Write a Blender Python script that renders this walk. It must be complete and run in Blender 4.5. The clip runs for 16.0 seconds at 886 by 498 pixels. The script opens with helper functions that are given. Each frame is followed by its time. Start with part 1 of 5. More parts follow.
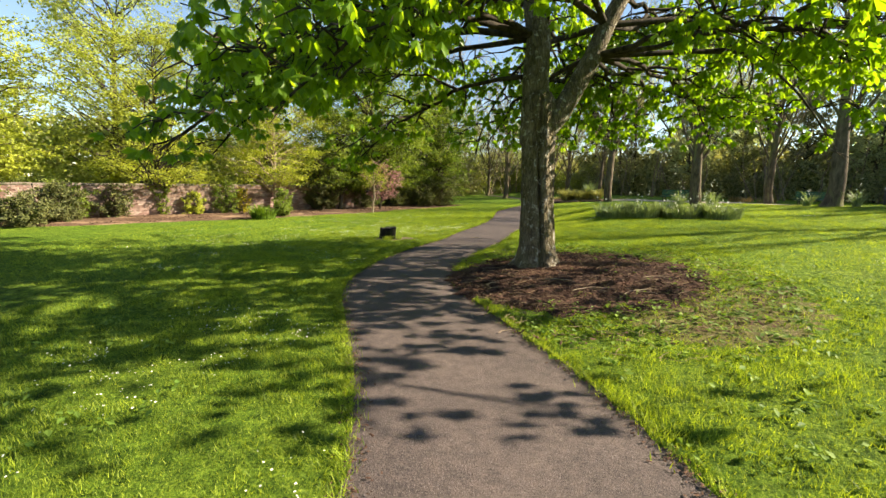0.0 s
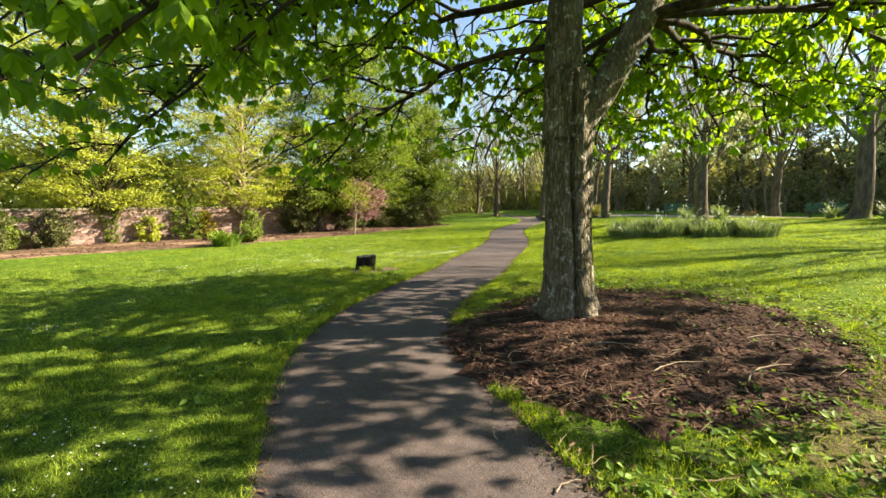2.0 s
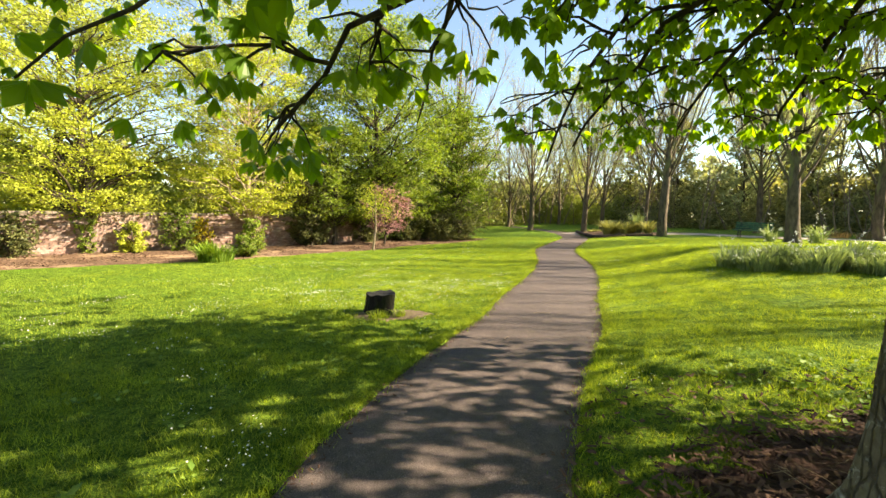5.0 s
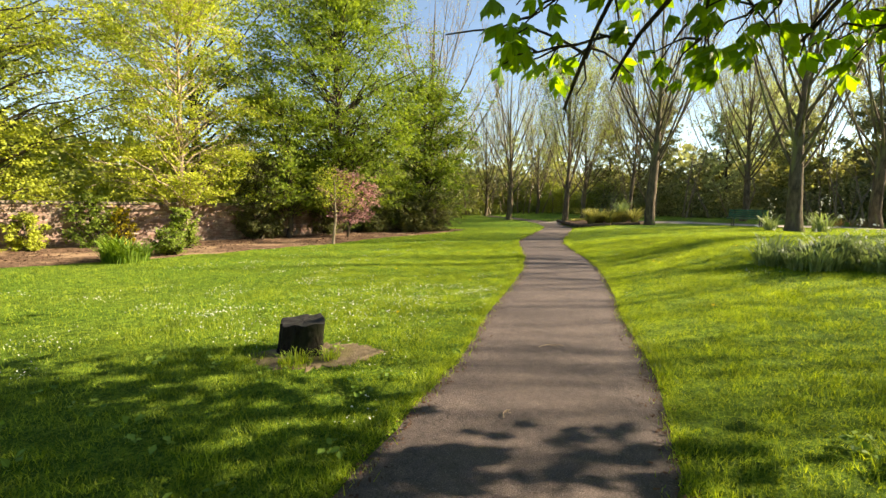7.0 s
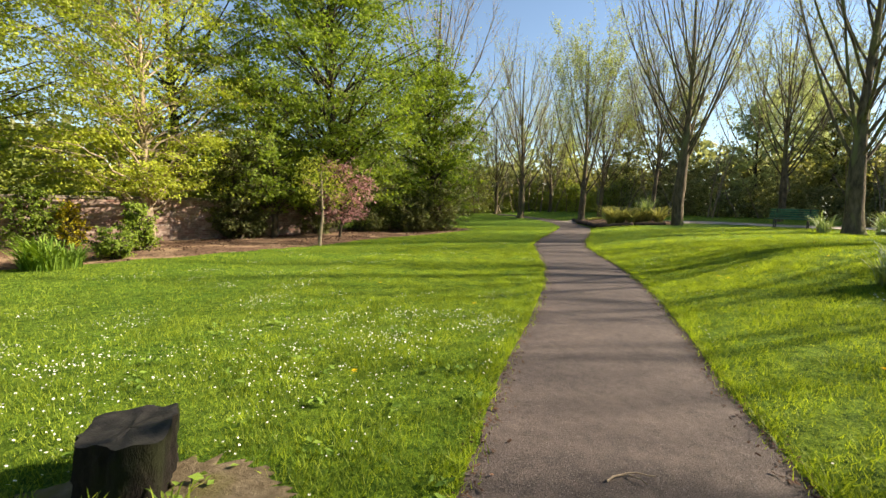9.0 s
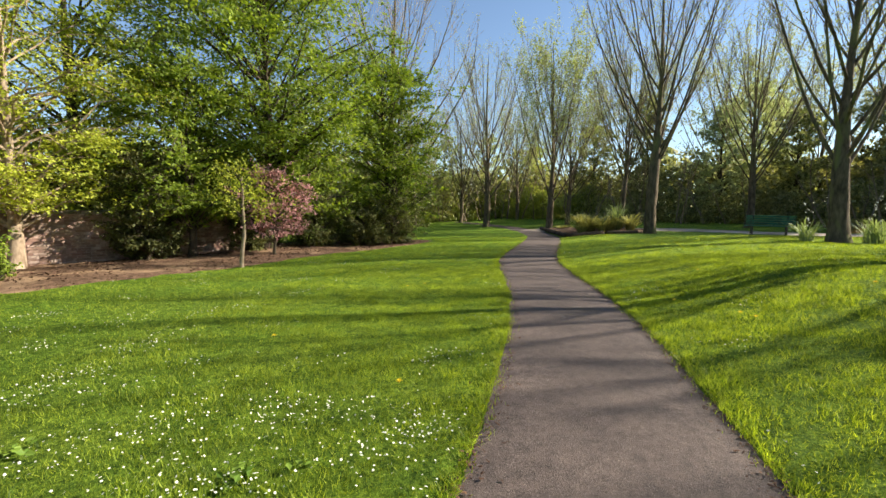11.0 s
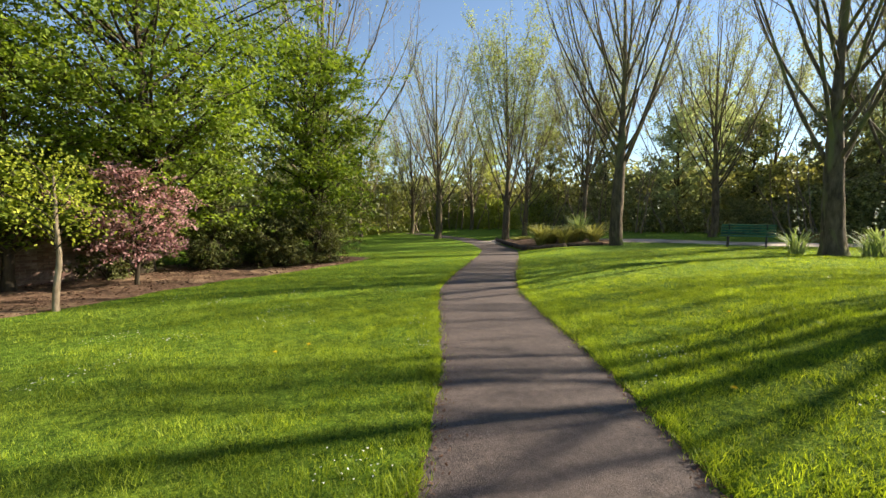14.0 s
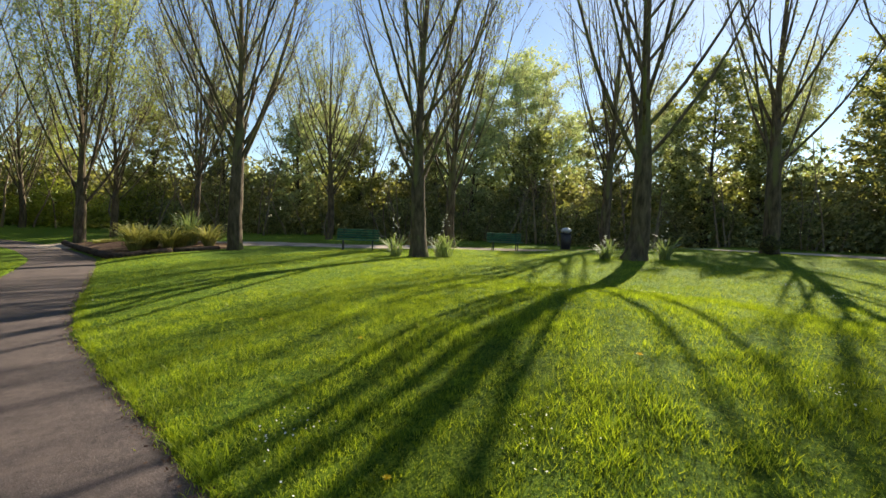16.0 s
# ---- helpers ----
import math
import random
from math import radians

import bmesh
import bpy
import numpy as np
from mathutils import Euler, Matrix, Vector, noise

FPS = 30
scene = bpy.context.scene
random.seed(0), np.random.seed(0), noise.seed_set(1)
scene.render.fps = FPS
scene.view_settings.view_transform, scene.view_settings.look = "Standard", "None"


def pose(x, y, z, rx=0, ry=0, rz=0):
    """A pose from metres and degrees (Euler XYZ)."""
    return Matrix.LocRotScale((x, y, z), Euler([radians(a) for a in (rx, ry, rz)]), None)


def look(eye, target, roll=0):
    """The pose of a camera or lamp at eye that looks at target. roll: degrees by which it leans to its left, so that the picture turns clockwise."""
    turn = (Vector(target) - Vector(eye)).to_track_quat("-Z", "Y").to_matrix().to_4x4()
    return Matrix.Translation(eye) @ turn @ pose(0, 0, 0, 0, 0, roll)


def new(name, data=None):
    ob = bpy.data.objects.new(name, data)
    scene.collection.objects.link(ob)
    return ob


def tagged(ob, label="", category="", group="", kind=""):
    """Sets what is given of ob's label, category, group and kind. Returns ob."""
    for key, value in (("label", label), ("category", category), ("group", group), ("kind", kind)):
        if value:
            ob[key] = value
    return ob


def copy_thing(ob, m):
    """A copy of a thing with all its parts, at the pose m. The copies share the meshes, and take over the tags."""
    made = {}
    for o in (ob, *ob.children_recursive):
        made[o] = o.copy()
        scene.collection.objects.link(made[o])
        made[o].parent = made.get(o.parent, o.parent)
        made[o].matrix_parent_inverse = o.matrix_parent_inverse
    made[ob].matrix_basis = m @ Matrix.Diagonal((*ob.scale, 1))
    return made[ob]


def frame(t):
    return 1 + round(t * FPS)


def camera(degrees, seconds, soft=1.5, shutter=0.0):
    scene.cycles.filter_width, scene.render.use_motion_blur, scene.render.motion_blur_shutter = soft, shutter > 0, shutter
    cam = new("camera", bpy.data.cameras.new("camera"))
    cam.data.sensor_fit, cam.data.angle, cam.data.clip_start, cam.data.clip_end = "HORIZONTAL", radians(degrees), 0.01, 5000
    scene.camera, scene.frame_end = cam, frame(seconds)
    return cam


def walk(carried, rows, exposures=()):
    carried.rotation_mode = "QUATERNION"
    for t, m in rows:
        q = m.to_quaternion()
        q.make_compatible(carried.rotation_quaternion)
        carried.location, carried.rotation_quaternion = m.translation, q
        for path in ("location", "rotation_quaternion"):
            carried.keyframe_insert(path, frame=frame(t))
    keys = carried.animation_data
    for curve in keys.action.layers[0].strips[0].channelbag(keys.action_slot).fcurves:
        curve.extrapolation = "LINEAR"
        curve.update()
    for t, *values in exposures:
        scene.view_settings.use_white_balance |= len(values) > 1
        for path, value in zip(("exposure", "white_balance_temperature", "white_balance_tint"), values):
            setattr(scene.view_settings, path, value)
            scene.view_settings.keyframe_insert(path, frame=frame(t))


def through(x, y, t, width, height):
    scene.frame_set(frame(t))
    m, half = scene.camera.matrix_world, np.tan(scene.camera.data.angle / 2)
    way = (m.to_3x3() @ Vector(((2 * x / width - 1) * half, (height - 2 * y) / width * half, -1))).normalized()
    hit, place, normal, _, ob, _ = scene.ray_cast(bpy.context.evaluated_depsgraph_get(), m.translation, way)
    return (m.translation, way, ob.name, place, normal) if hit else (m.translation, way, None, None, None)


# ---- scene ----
cam = camera(91.4, 16.0)
PATH = [
    (0, (1.251, 0.753, 1.635), (0.865, 2.692, 1.332), 1.0),
    (0.5, (1.128, 1.332, 1.667), (0.72, 3.27, 1.391), -1.1),
    (1, (1.041, 1.896, 1.633), (0.686, 3.848, 1.376), -0.7),
    (1.5, (0.921, 2.471, 1.609), (0.585, 4.428, 1.372), -0.7),
    (2, (0.741, 3.049, 1.607), (0.404, 5.008, 1.388), -0.1),
    (2.5, (0.484, 3.621, 1.577), (0.121, 5.577, 1.369), 0.8),
    (3, (0.25, 4.208, 1.569), (-0.177, 6.152, 1.372), 1.4),
    (3.2, (0.158, 4.418, 1.537), (-0.284, 6.358, 1.337), 1.4),
    (5.3, (-0.424, 6.902, 1.614), (-0.867, 8.846, 1.448), 1.2),
    (5.5, (-0.465, 7.149, 1.607), (-0.896, 9.095, 1.443), 0.9),
    (6, (-0.571, 7.768, 1.563), (-0.926, 9.73, 1.401), 1.0),
    (6.5, (-0.621, 8.412, 1.564), (-0.96, 10.375, 1.386), 1.1),
    (7, (-0.722, 8.987, 1.522), (-1.058, 10.947, 1.308), 1.0),
    (7.5, (-0.847, 9.572, 1.477), (-1.218, 11.522, 1.235), 0.7),
    (8, (-0.912, 10.164, 1.457), (-1.371, 12.097, 1.225), 0.4),
    (8.5, (-0.945, 10.72, 1.455), (-1.352, 12.665, 1.226), 0.7),
    (9, (-0.926, 11.295, 1.467), (-1.302, 13.246, 1.242), 1.3),
    (9.5, (-0.911, 11.897, 1.429), (-1.218, 13.861, 1.209), 1.4),
    (10, (-0.904, 12.48, 1.424), (-1.164, 14.452, 1.214), 1.3),
    (10.2, (-0.894, 12.719, 1.461), (-1.146, 14.693, 1.255), 1.2),
    (12.3, (-0.658, 14.98, 1.586), (-0.895, 16.959, 1.422), 0.3),
    (12.5, (-0.661, 15.212, 1.581), (-1.007, 17.174, 1.416), -0.0),
    (13, (-0.646, 15.783, 1.595), (-1.131, 17.716, 1.432), 0.2),
    (13.5, (-0.559, 16.414, 1.588), (-0.898, 18.38, 1.438), 0.0),
    (14, (-0.388, 16.98, 1.605), (-0.433, 18.975, 1.462), 0.3),
    (14.5, (-0.197, 17.479, 1.594), (0.239, 19.426, 1.459), 0.9),
    (15, (0.039, 17.904, 1.609), (0.962, 19.674, 1.488), 1.2),
    (15.5, (0.297, 18.3, 1.642), (1.478, 19.91, 1.528), 1.6),
    (16, (0.403, 18.657, 1.694), (1.835, 20.049, 1.589), 2.3),
]
walk(cam, [(t, look(e, g, r)) for t, e, g, r in PATH], [(0, 1.78, 7500, 10), (1.5, 1.99, 7500, 10), (3, 2.18, 7600, 10), (5, 2.28, 8100, 10), (6, 2.18, 8300, 10), (7, 1.90, 8100, 10), (8.5, 1.80, 7600, 10), (9.5, 1.45, 7150, 10), (10, 1.43, 6900, 10), (12.5, 1.52, 7000, 10), (14, 1.54, 7150, 10), (16, 1.28, 7100, 10)])

# ---- light ----
SUN_AZ = radians(76)      # clockwise from +y, the way the sun stands
SUN_EL = radians(31)
sun_dir = Vector((math.sin(SUN_AZ) * math.cos(SUN_EL), math.cos(SUN_AZ) * math.cos(SUN_EL), math.sin(SUN_EL)))
world = bpy.data.worlds.new("sky")
scene.world = world
world.use_nodes = True
wn = world.node_tree
sky = wn.nodes.new("ShaderNodeTexSky")
sky.sky_type = "NISHITA"
sky.sun_disc = False
sky.sun_elevation = SUN_EL
sky.sun_rotation = SUN_AZ
sky.air_density, sky.dust_density, sky.ozone_density = 1.0, 0.1, 3.0
wn.nodes["Background"].inputs[1].default_value = 0.073
wn.links.new(sky.outputs[0], wn.nodes["Background"].inputs[0])
sun = new("sun", bpy.data.lights.new("sun", "SUN"))
sun.data.energy = 5.0
sun.data.angle = radians(0.6)
sun.data.color = (1.0, 0.93, 0.80)
sun.matrix_world = look(sun_dir * 60, (0, 0, 0))


# ---- materials ----
def material(name, rough=0.8, spec=0.3):
    m = bpy.data.materials.new(name)
    m.use_nodes = True
    b = m.node_tree.nodes["Principled BSDF"]
    b.inputs["Roughness"].default_value = rough
    b.inputs["Specular IOR Level"].default_value = spec
    return m, m.node_tree, b


def coords(nt, scale=(1, 1, 1), kind="Object"):
    c = nt.nodes.new("ShaderNodeTexCoord")
    mp = nt.nodes.new("ShaderNodeMapping")
    mp.inputs["Scale"].default_value = scale
    nt.links.new(c.outputs[kind], mp.inputs[0])
    return mp.outputs[0]


def world_pos(nt, scale=(1, 1, 1)):
    c = nt.nodes.new("ShaderNodeNewGeometry")
    mp = nt.nodes.new("ShaderNodeMapping")
    mp.inputs["Scale"].default_value = scale
    nt.links.new(c.outputs["Position"], mp.inputs[0])
    return mp.outputs[0]


def noise_tex(nt, vec, scale, detail=4, rough=0.6, distort=0.0):
    n = nt.nodes.new("ShaderNodeTexNoise")
    n.inputs["Scale"].default_value = scale
    n.inputs["Detail"].default_value = detail
    n.inputs["Roughness"].default_value = rough
    n.inputs["Distortion"].default_value = distort
    nt.links.new(vec, n.inputs["Vector"])
    return n.outputs[0]


def ramp(nt, fac, stops):
    r = nt.nodes.new("ShaderNodeValToRGB")
    els = r.color_ramp.elements
    while len(els) < len(stops):
        els.new(0.5)
    for e, (p, c) in zip(els, stops):
        e.position, e.color = p, (*c, 1)
    nt.links.new(fac, r.inputs[0])
    return r.outputs[0]


def mix(nt, fac, a, b, blend="MIX"):
    m = nt.nodes.new("ShaderNodeMix")
    m.data_type, m.blend_type = "RGBA", blend
    if isinstance(fac, float):
        m.inputs[0].default_value = fac
    else:
        nt.links.new(fac, m.inputs[0])
    for s, i in ((a, 6), (b, 7)):
        if isinstance(s, tuple):
            m.inputs[i].default_value = (*s, 1)
        else:
            nt.links.new(s, m.inputs[i])
    return m.outputs[2]


def bump(nt, b, height, strength=0.5, dist=0.02):
    n = nt.nodes.new("ShaderNodeBump")
    n.inputs["Strength"].default_value = strength
    n.inputs["Distance"].default_value = dist
    nt.links.new(height, n.inputs["Height"])
    nt.links.new(n.outputs[0], b.inputs["Normal"])


def two_tone(name, c1, c2, scale, rough=0.85, spec=0.25, stretch=(1, 1, 1), bump_scale=None, strength=0.5, dist=0.02, c3=None, scale3=1.0):
    """A surface of two colours in noise, a third in larger stains, and a fine relief."""
    m, nt, b = material(name, rough, spec)
    v = coords(nt, stretch)
    col = ramp(nt, noise_tex(nt, v, scale, 5), [(0.35, c1), (0.65, c2)])
    if c3:
        col = mix(nt, ramp(nt, noise_tex(nt, v, scale3, 3, 0.6, 0.5), [(0.5, (0, 0, 0)), (0.62, (1, 1, 1))]), col, c3)
    nt.links.new(col, b.inputs["Base Color"])
    bump(nt, b, noise_tex(nt, v, bump_scale or scale * 3, 6, 0.7), strength, dist)
    return m


def leaf_material(name, dark, light, through=0.45, glow=None, rough=0.6, patchy=0.6, span=(0.75, 1.2)):
    """Thin leaves: a glossy face, and light that comes through."""
    m, nt, b = material(name, rough, 0.22)
    g = nt.nodes.new("ShaderNodeNewGeometry")
    col = ramp(nt, g.outputs["Random Per Island"], [(0.0, dark), (1.0, light)])
    big = ramp(nt, noise_tex(nt, world_pos(nt), patchy, 3), [(0.3, (span[0], span[0] * 1.04, span[0])), (0.7, (span[1], span[1] * 0.96, span[1] * 0.83))])
    col = mix(nt, 1.0, col, big, "MULTIPLY")
    nt.links.new(col, b.inputs["Base Color"])
    t = nt.nodes.new("ShaderNodeBsdfTranslucent")
    nt.links.new(mix(nt, 1.0, col, glow or (1.6, 1.5, 0.6), "MULTIPLY"), t.inputs[0])
    s = nt.nodes.new("ShaderNodeMixShader")
    s.inputs[0].default_value = through
    nt.links.new(b.outputs[0], s.inputs[1])
    nt.links.new(t.outputs[0], s.inputs[2])
    nt.links.new(s.outputs[0], nt.nodes["Material Output"].inputs[0])
    return m


# asphalt: worn, brownish grey with pale stones
m_path, nt, b = material("asphalt", 0.85, 0.3)
v = world_pos(nt)
fine = ramp(nt, noise_tex(nt, v, 160, 3), [(0.36, (0.036, 0.028, 0.027)), (0.64, (0.142, 0.112, 0.102))])
stain = ramp(nt, noise_tex(nt, v, 1.3, 5, 0.65), [(0.3, (0.74, 0.72, 0.73)), (0.7, (1.22, 1.17, 1.13))])
col = mix(nt, 1.0, fine, stain, "MULTIPLY")
blotch = ramp(nt, noise_tex(nt, v, 11, 6, 0.72), [(0.3, (0.66, 0.66, 0.68)), (0.5, (1.0, 1.0, 1.0)), (0.72, (1.36, 1.33, 1.28))])
col = mix(nt, 1.0, col, blotch, "MULTIPLY")
vor = nt.nodes.new("ShaderNodeTexVoronoi")
vor.inputs["Scale"].default_value = 70
nt.links.new(v, vor.inputs["Vector"])
col = mix(nt, ramp(nt, vor.outputs["Distance"], [(0.12, (1, 1, 1)), (0.2, (0, 0, 0))]), col, (0.23, 0.20, 0.18))
at = nt.nodes.new("ShaderNodeAttribute")
at.attribute_name = "edge"
sm = nt.nodes.new("ShaderNodeMath")
sm.operation = "MULTIPLY_ADD"
sm.inputs[1].default_value = 0.55
nt.links.new(noise_tex(nt, v, 5.0, 6, 0.75), sm.inputs[0])
nt.links.new(at.outputs["Fac"], sm.inputs[2])
col = mix(nt, ramp(nt, sm.outputs[0], [(1.04, (0, 0, 0)), (1.30, (0.85, 0.85, 0.85))]), col, (0.062, 0.042, 0.028))
nt.links.new(col, b.inputs["Base Color"])
bump(nt, b, noise_tex(nt, v, 60, 6, 0.75), 0.9, 0.010)
m_gravel = two_tone("pale_gravel", (0.34, 0.27, 0.22), (0.52, 0.44, 0.37), 40, 0.95, 0.15, bump_scale=90, dist=0.01, c3=(0.2, 0.16, 0.12), scale3=0.7)

# soil under the grass, green with thin places
m_ground, nt, b = material("lawn_ground", 0.95, 0.1)
v = world_pos(nt)
# the dark stops put the shade between blades into the soil's colour
g1 = ramp(nt, noise_tex(nt, v, 45, 5, 0.75), [(0.30, (0.018, 0.04, 0.009)), (0.5, (0.115, 0.195, 0.028)), (0.72, (0.29, 0.39, 0.06))])
g2 = ramp(nt, noise_tex(nt, v, 0.55, 4, 0.6), [(0.3, (0.8, 0.9, 0.75)), (0.7, (1.2, 1.08, 0.95))])
col = mix(nt, 1.0, g1, g2, "MULTIPLY")
# tuft-sized mottling, its dark end painted shade between the tufts
tuft = ramp(nt, noise_tex(nt, v, 9.0, 4, 0.65), [(0.34, (0.42, 0.53, 0.40)), (0.62, (1.42, 1.4, 1.1))])
col = mix(nt, 1.0, col, tuft, "MULTIPLY")
col = mix(nt, ramp(nt, noise_tex(nt, v, 2.2, 5, 0.7), [(0.66, (0, 0, 0)), (0.78, (0.35, 0.35, 0.35))]), col, (0.15, 0.13, 0.05))
nt.links.new(col, b.inputs["Base Color"])
bump(nt, b, noise_tex(nt, v, 34, 8, 0.8), 1.0, 0.10)

m_mulch = two_tone("bark_mulch", (0.020, 0.010, 0.008), (0.070, 0.035, 0.025), 28, 0.95, 0.15, bump_scale=60, strength=1.0, dist=0.03, c3=(0.095, 0.05, 0.034), scale3=1.5)
m_soil = two_tone("bare_soil", (0.065, 0.038, 0.025), (0.20, 0.125, 0.085), 9, 0.95, 0.1, bump_scale=30, strength=0.9, dist=0.04, c3=(0.30, 0.2, 0.13), scale3=0.8)
m_dust = two_tone("dry_earth", (0.11, 0.082, 0.05), (0.21, 0.16, 0.105), 12, 0.95, 0.1, bump_scale=40, strength=0.8, dist=0.02, c3=(0.14, 0.12, 0.05), scale3=3)
m_thin = two_tone("thin_turf", (0.075, 0.075, 0.022), (0.19, 0.155, 0.07), 22, 0.95, 0.1, bump_scale=45, strength=1.0, dist=0.04, c3=(0.10, 0.15, 0.03), scale3=3.5)
m_chip = two_tone("wood_chip", (0.032, 0.017, 0.012), (0.14, 0.078, 0.052), 3, 0.9, 0.15, dist=0.004)

m_bark, nt, b = material("chestnut_bark", 0.9, 0.2)
v = coords(nt, (1, 1, 0.45))
col = ramp(nt, noise_tex(nt, v, 9, 6, 0.7), [(0.3, (0.075, 0.058, 0.036)), (0.55, (0.22, 0.18, 0.125)), (0.75, (0.33, 0.29, 0.21))])
col = mix(nt, ramp(nt, noise_tex(nt, coords(nt), 3.0, 5, 0.7), [(0.45, (0, 0, 0)), (0.65, (0.75, 0.75, 0.75))]), col, (0.12, 0.105, 0.04))
col = mix(nt, ramp(nt, noise_tex(nt, coords(nt), 9.0, 6, 0.62, 0.6), [(0.57, (0, 0, 0)), (0.63, (0.85, 0.85, 0.85))]), col, (0.50, 0.48, 0.42))
nt.links.new(col, b.inputs["Base Color"])
vor = nt.nodes.new("ShaderNodeTexVoronoi")
vor.feature = "DISTANCE_TO_EDGE"
vor.inputs["Scale"].default_value = 26
nt.links.new(coords(nt, (1, 1, 0.22)), vor.inputs["Vector"])
crack = ramp(nt, vor.outputs["Distance"], [(0.02, (0, 0, 0)), (0.14, (1, 1, 1))])
col = mix(nt, 0.4, col, crack, "MULTIPLY")
nt.links.new(col, b.inputs["Base Color"])
bump(nt, b, mix(nt, 0.5, noise_tex(nt, v, 22, 6, 0.75), crack), 1.0, 0.04)
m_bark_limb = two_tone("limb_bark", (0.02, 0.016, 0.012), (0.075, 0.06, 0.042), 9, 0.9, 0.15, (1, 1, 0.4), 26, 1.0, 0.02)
m_bark_grey = two_tone("lime_bark", (0.055, 0.041, 0.027), (0.165, 0.127, 0.085), 8, 0.9, 0.2, (1, 1, 0.3), 26, 1.0, 0.03, (0.15, 0.15, 0.06), 1.6)
m_bark_dark = two_tone("dark_bark", (0.035, 0.028, 0.02), (0.10, 0.08, 0.055), 9, 0.9, 0.15, (1, 1, 0.3), 26, 1.0, 0.03)
m_bark_pale = two_tone("pale_bark", (0.22, 0.16, 0.11), (0.38, 0.30, 0.22), 9, 0.9, 0.15, (1, 1, 0.4), 26, 0.8, 0.02)
m_twig = two_tone("twig_bark", (0.14, 0.11, 0.075), (0.30, 0.24, 0.165), 6, 0.9, 0.15)
m_stump = two_tone("rotten_stump", (0.008, 0.006, 0.005), (0.026, 0.020, 0.015), 14, 0.9, 0.2, (1, 1, 0.35), 30, 1.0, 0.03, (0.018, 0.02, 0.008), 4)
m_cut = two_tone("weathered_cut_wood", (0.011, 0.010, 0.009), (0.036, 0.032, 0.028), 16, 0.8, 0.3, (1, 1, 1), 40, 0.8, 0.01)
m_log = two_tone("dark_log", (0.03, 0.022, 0.018), (0.10, 0.07, 0.055), 10, 0.9, 0.15, dist=0.02)

m_chest = leaf_material("chestnut_leaf", (0.085, 0.185, 0.030), (0.195, 0.325, 0.047), 0.6, (2.2, 1.9, 0.42), 0.36)
m_horn = leaf_material("spring_leaf", (0.25, 0.31, 0.045), (0.48, 0.52, 0.09), 0.47, (1.25, 1.22, 0.6))
m_green = leaf_material("mid_green_leaf", (0.09, 0.15, 0.025), (0.26, 0.335, 0.06), 0.46, (1.35, 1.35, 0.55))
m_bud = leaf_material("young_leaf", (0.24, 0.27, 0.11), (0.43, 0.45, 0.21), 0.45, (1.08, 1.16, 0.7))
m_haze = leaf_material("hazy_young_leaf", (0.28, 0.30, 0.17), (0.48, 0.49, 0.30), 0.4, (1.15, 1.15, 0.7))
# the pale end of this range paints highlights on scattered leaves
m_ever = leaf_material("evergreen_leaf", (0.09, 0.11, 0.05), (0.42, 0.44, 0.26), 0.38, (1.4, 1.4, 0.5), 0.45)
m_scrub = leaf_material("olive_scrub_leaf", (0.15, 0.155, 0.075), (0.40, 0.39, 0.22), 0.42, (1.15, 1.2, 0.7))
m_far = leaf_material("far_leaf", (0.22, 0.28, 0.07), (0.40, 0.44, 0.14), 0.42, (1.3, 1.3, 0.6))
# grey-green willow, lightened further to put sun glare and haze into its colour
m_willow = leaf_material("willow_leaf", (0.30, 0.36, 0.21), (0.50, 0.55, 0.35), 0.5, (1.2, 1.2, 0.8))
m_shrub = leaf_material("shrub_leaf", (0.045, 0.06, 0.022), (0.17, 0.18, 0.07), 0.25, (1.4, 1.3, 0.5))
m_thicket = leaf_material("thicket_leaf", (0.11, 0.125, 0.065), (0.34, 0.35, 0.19), 0.4, (1.4, 1.3, 0.6))
m_pink = leaf_material("pink_blossom", (0.28, 0.13, 0.15), (0.60, 0.37, 0.41), 0.35, (1.2, 1.0, 1.0), 0.7)
m_yellow_leaf = leaf_material("yellow_green_leaf", (0.28, 0.26, 0.02), (0.50, 0.42, 0.03), 0.4, (1.2, 1.1, 0.5))
m_strap = leaf_material("strap_leaf", (0.13, 0.185, 0.095), (0.29, 0.355, 0.205), 0.3, (1.4, 1.4, 0.7))
m_sedge = leaf_material("sedge_leaf", (0.23, 0.25, 0.08), (0.44, 0.44, 0.19), 0.35, (1.2, 1.1, 0.7))
m_rust = leaf_material("rusty_grass_leaf", (0.22, 0.17, 0.08), (0.38, 0.29, 0.15), 0.3, (1.2, 1.0, 0.7))
# wide span: mottled blades whose dark patches also stand in for shade
m_grass = leaf_material("grass_blade", (0.06, 0.125, 0.019), (0.37, 0.465, 0.062), 0.48, (1.48, 1.41, 0.50), 0.5, 2.6, (0.56, 1.38))
m_weed = leaf_material("weed_leaf", (0.08, 0.16, 0.024), (0.22, 0.33, 0.06), 0.35, (1.4, 1.3, 0.5))
m_straw = two_tone("dry_straw", (0.17, 0.12, 0.07), (0.38, 0.28, 0.17), 5, 0.8, 0.2, dist=0.002)
m_white = leaf_material("white_petal", (0.75, 0.75, 0.72), (0.85, 0.85, 0.82), 0.2, (1, 1, 1), 0.7)
m_yellow = leaf_material("yellow_petal", (0.75, 0.52, 0.02), (0.85, 0.62, 0.03), 0.2, (1, 1, 1), 0.7)
m_bench = two_tone("green_paint", (0.025, 0.11, 0.066), (0.045, 0.17, 0.105), 12, 0.45, 0.5, dist=0.002, c3=(0.03, 0.07, 0.05), scale3=5)
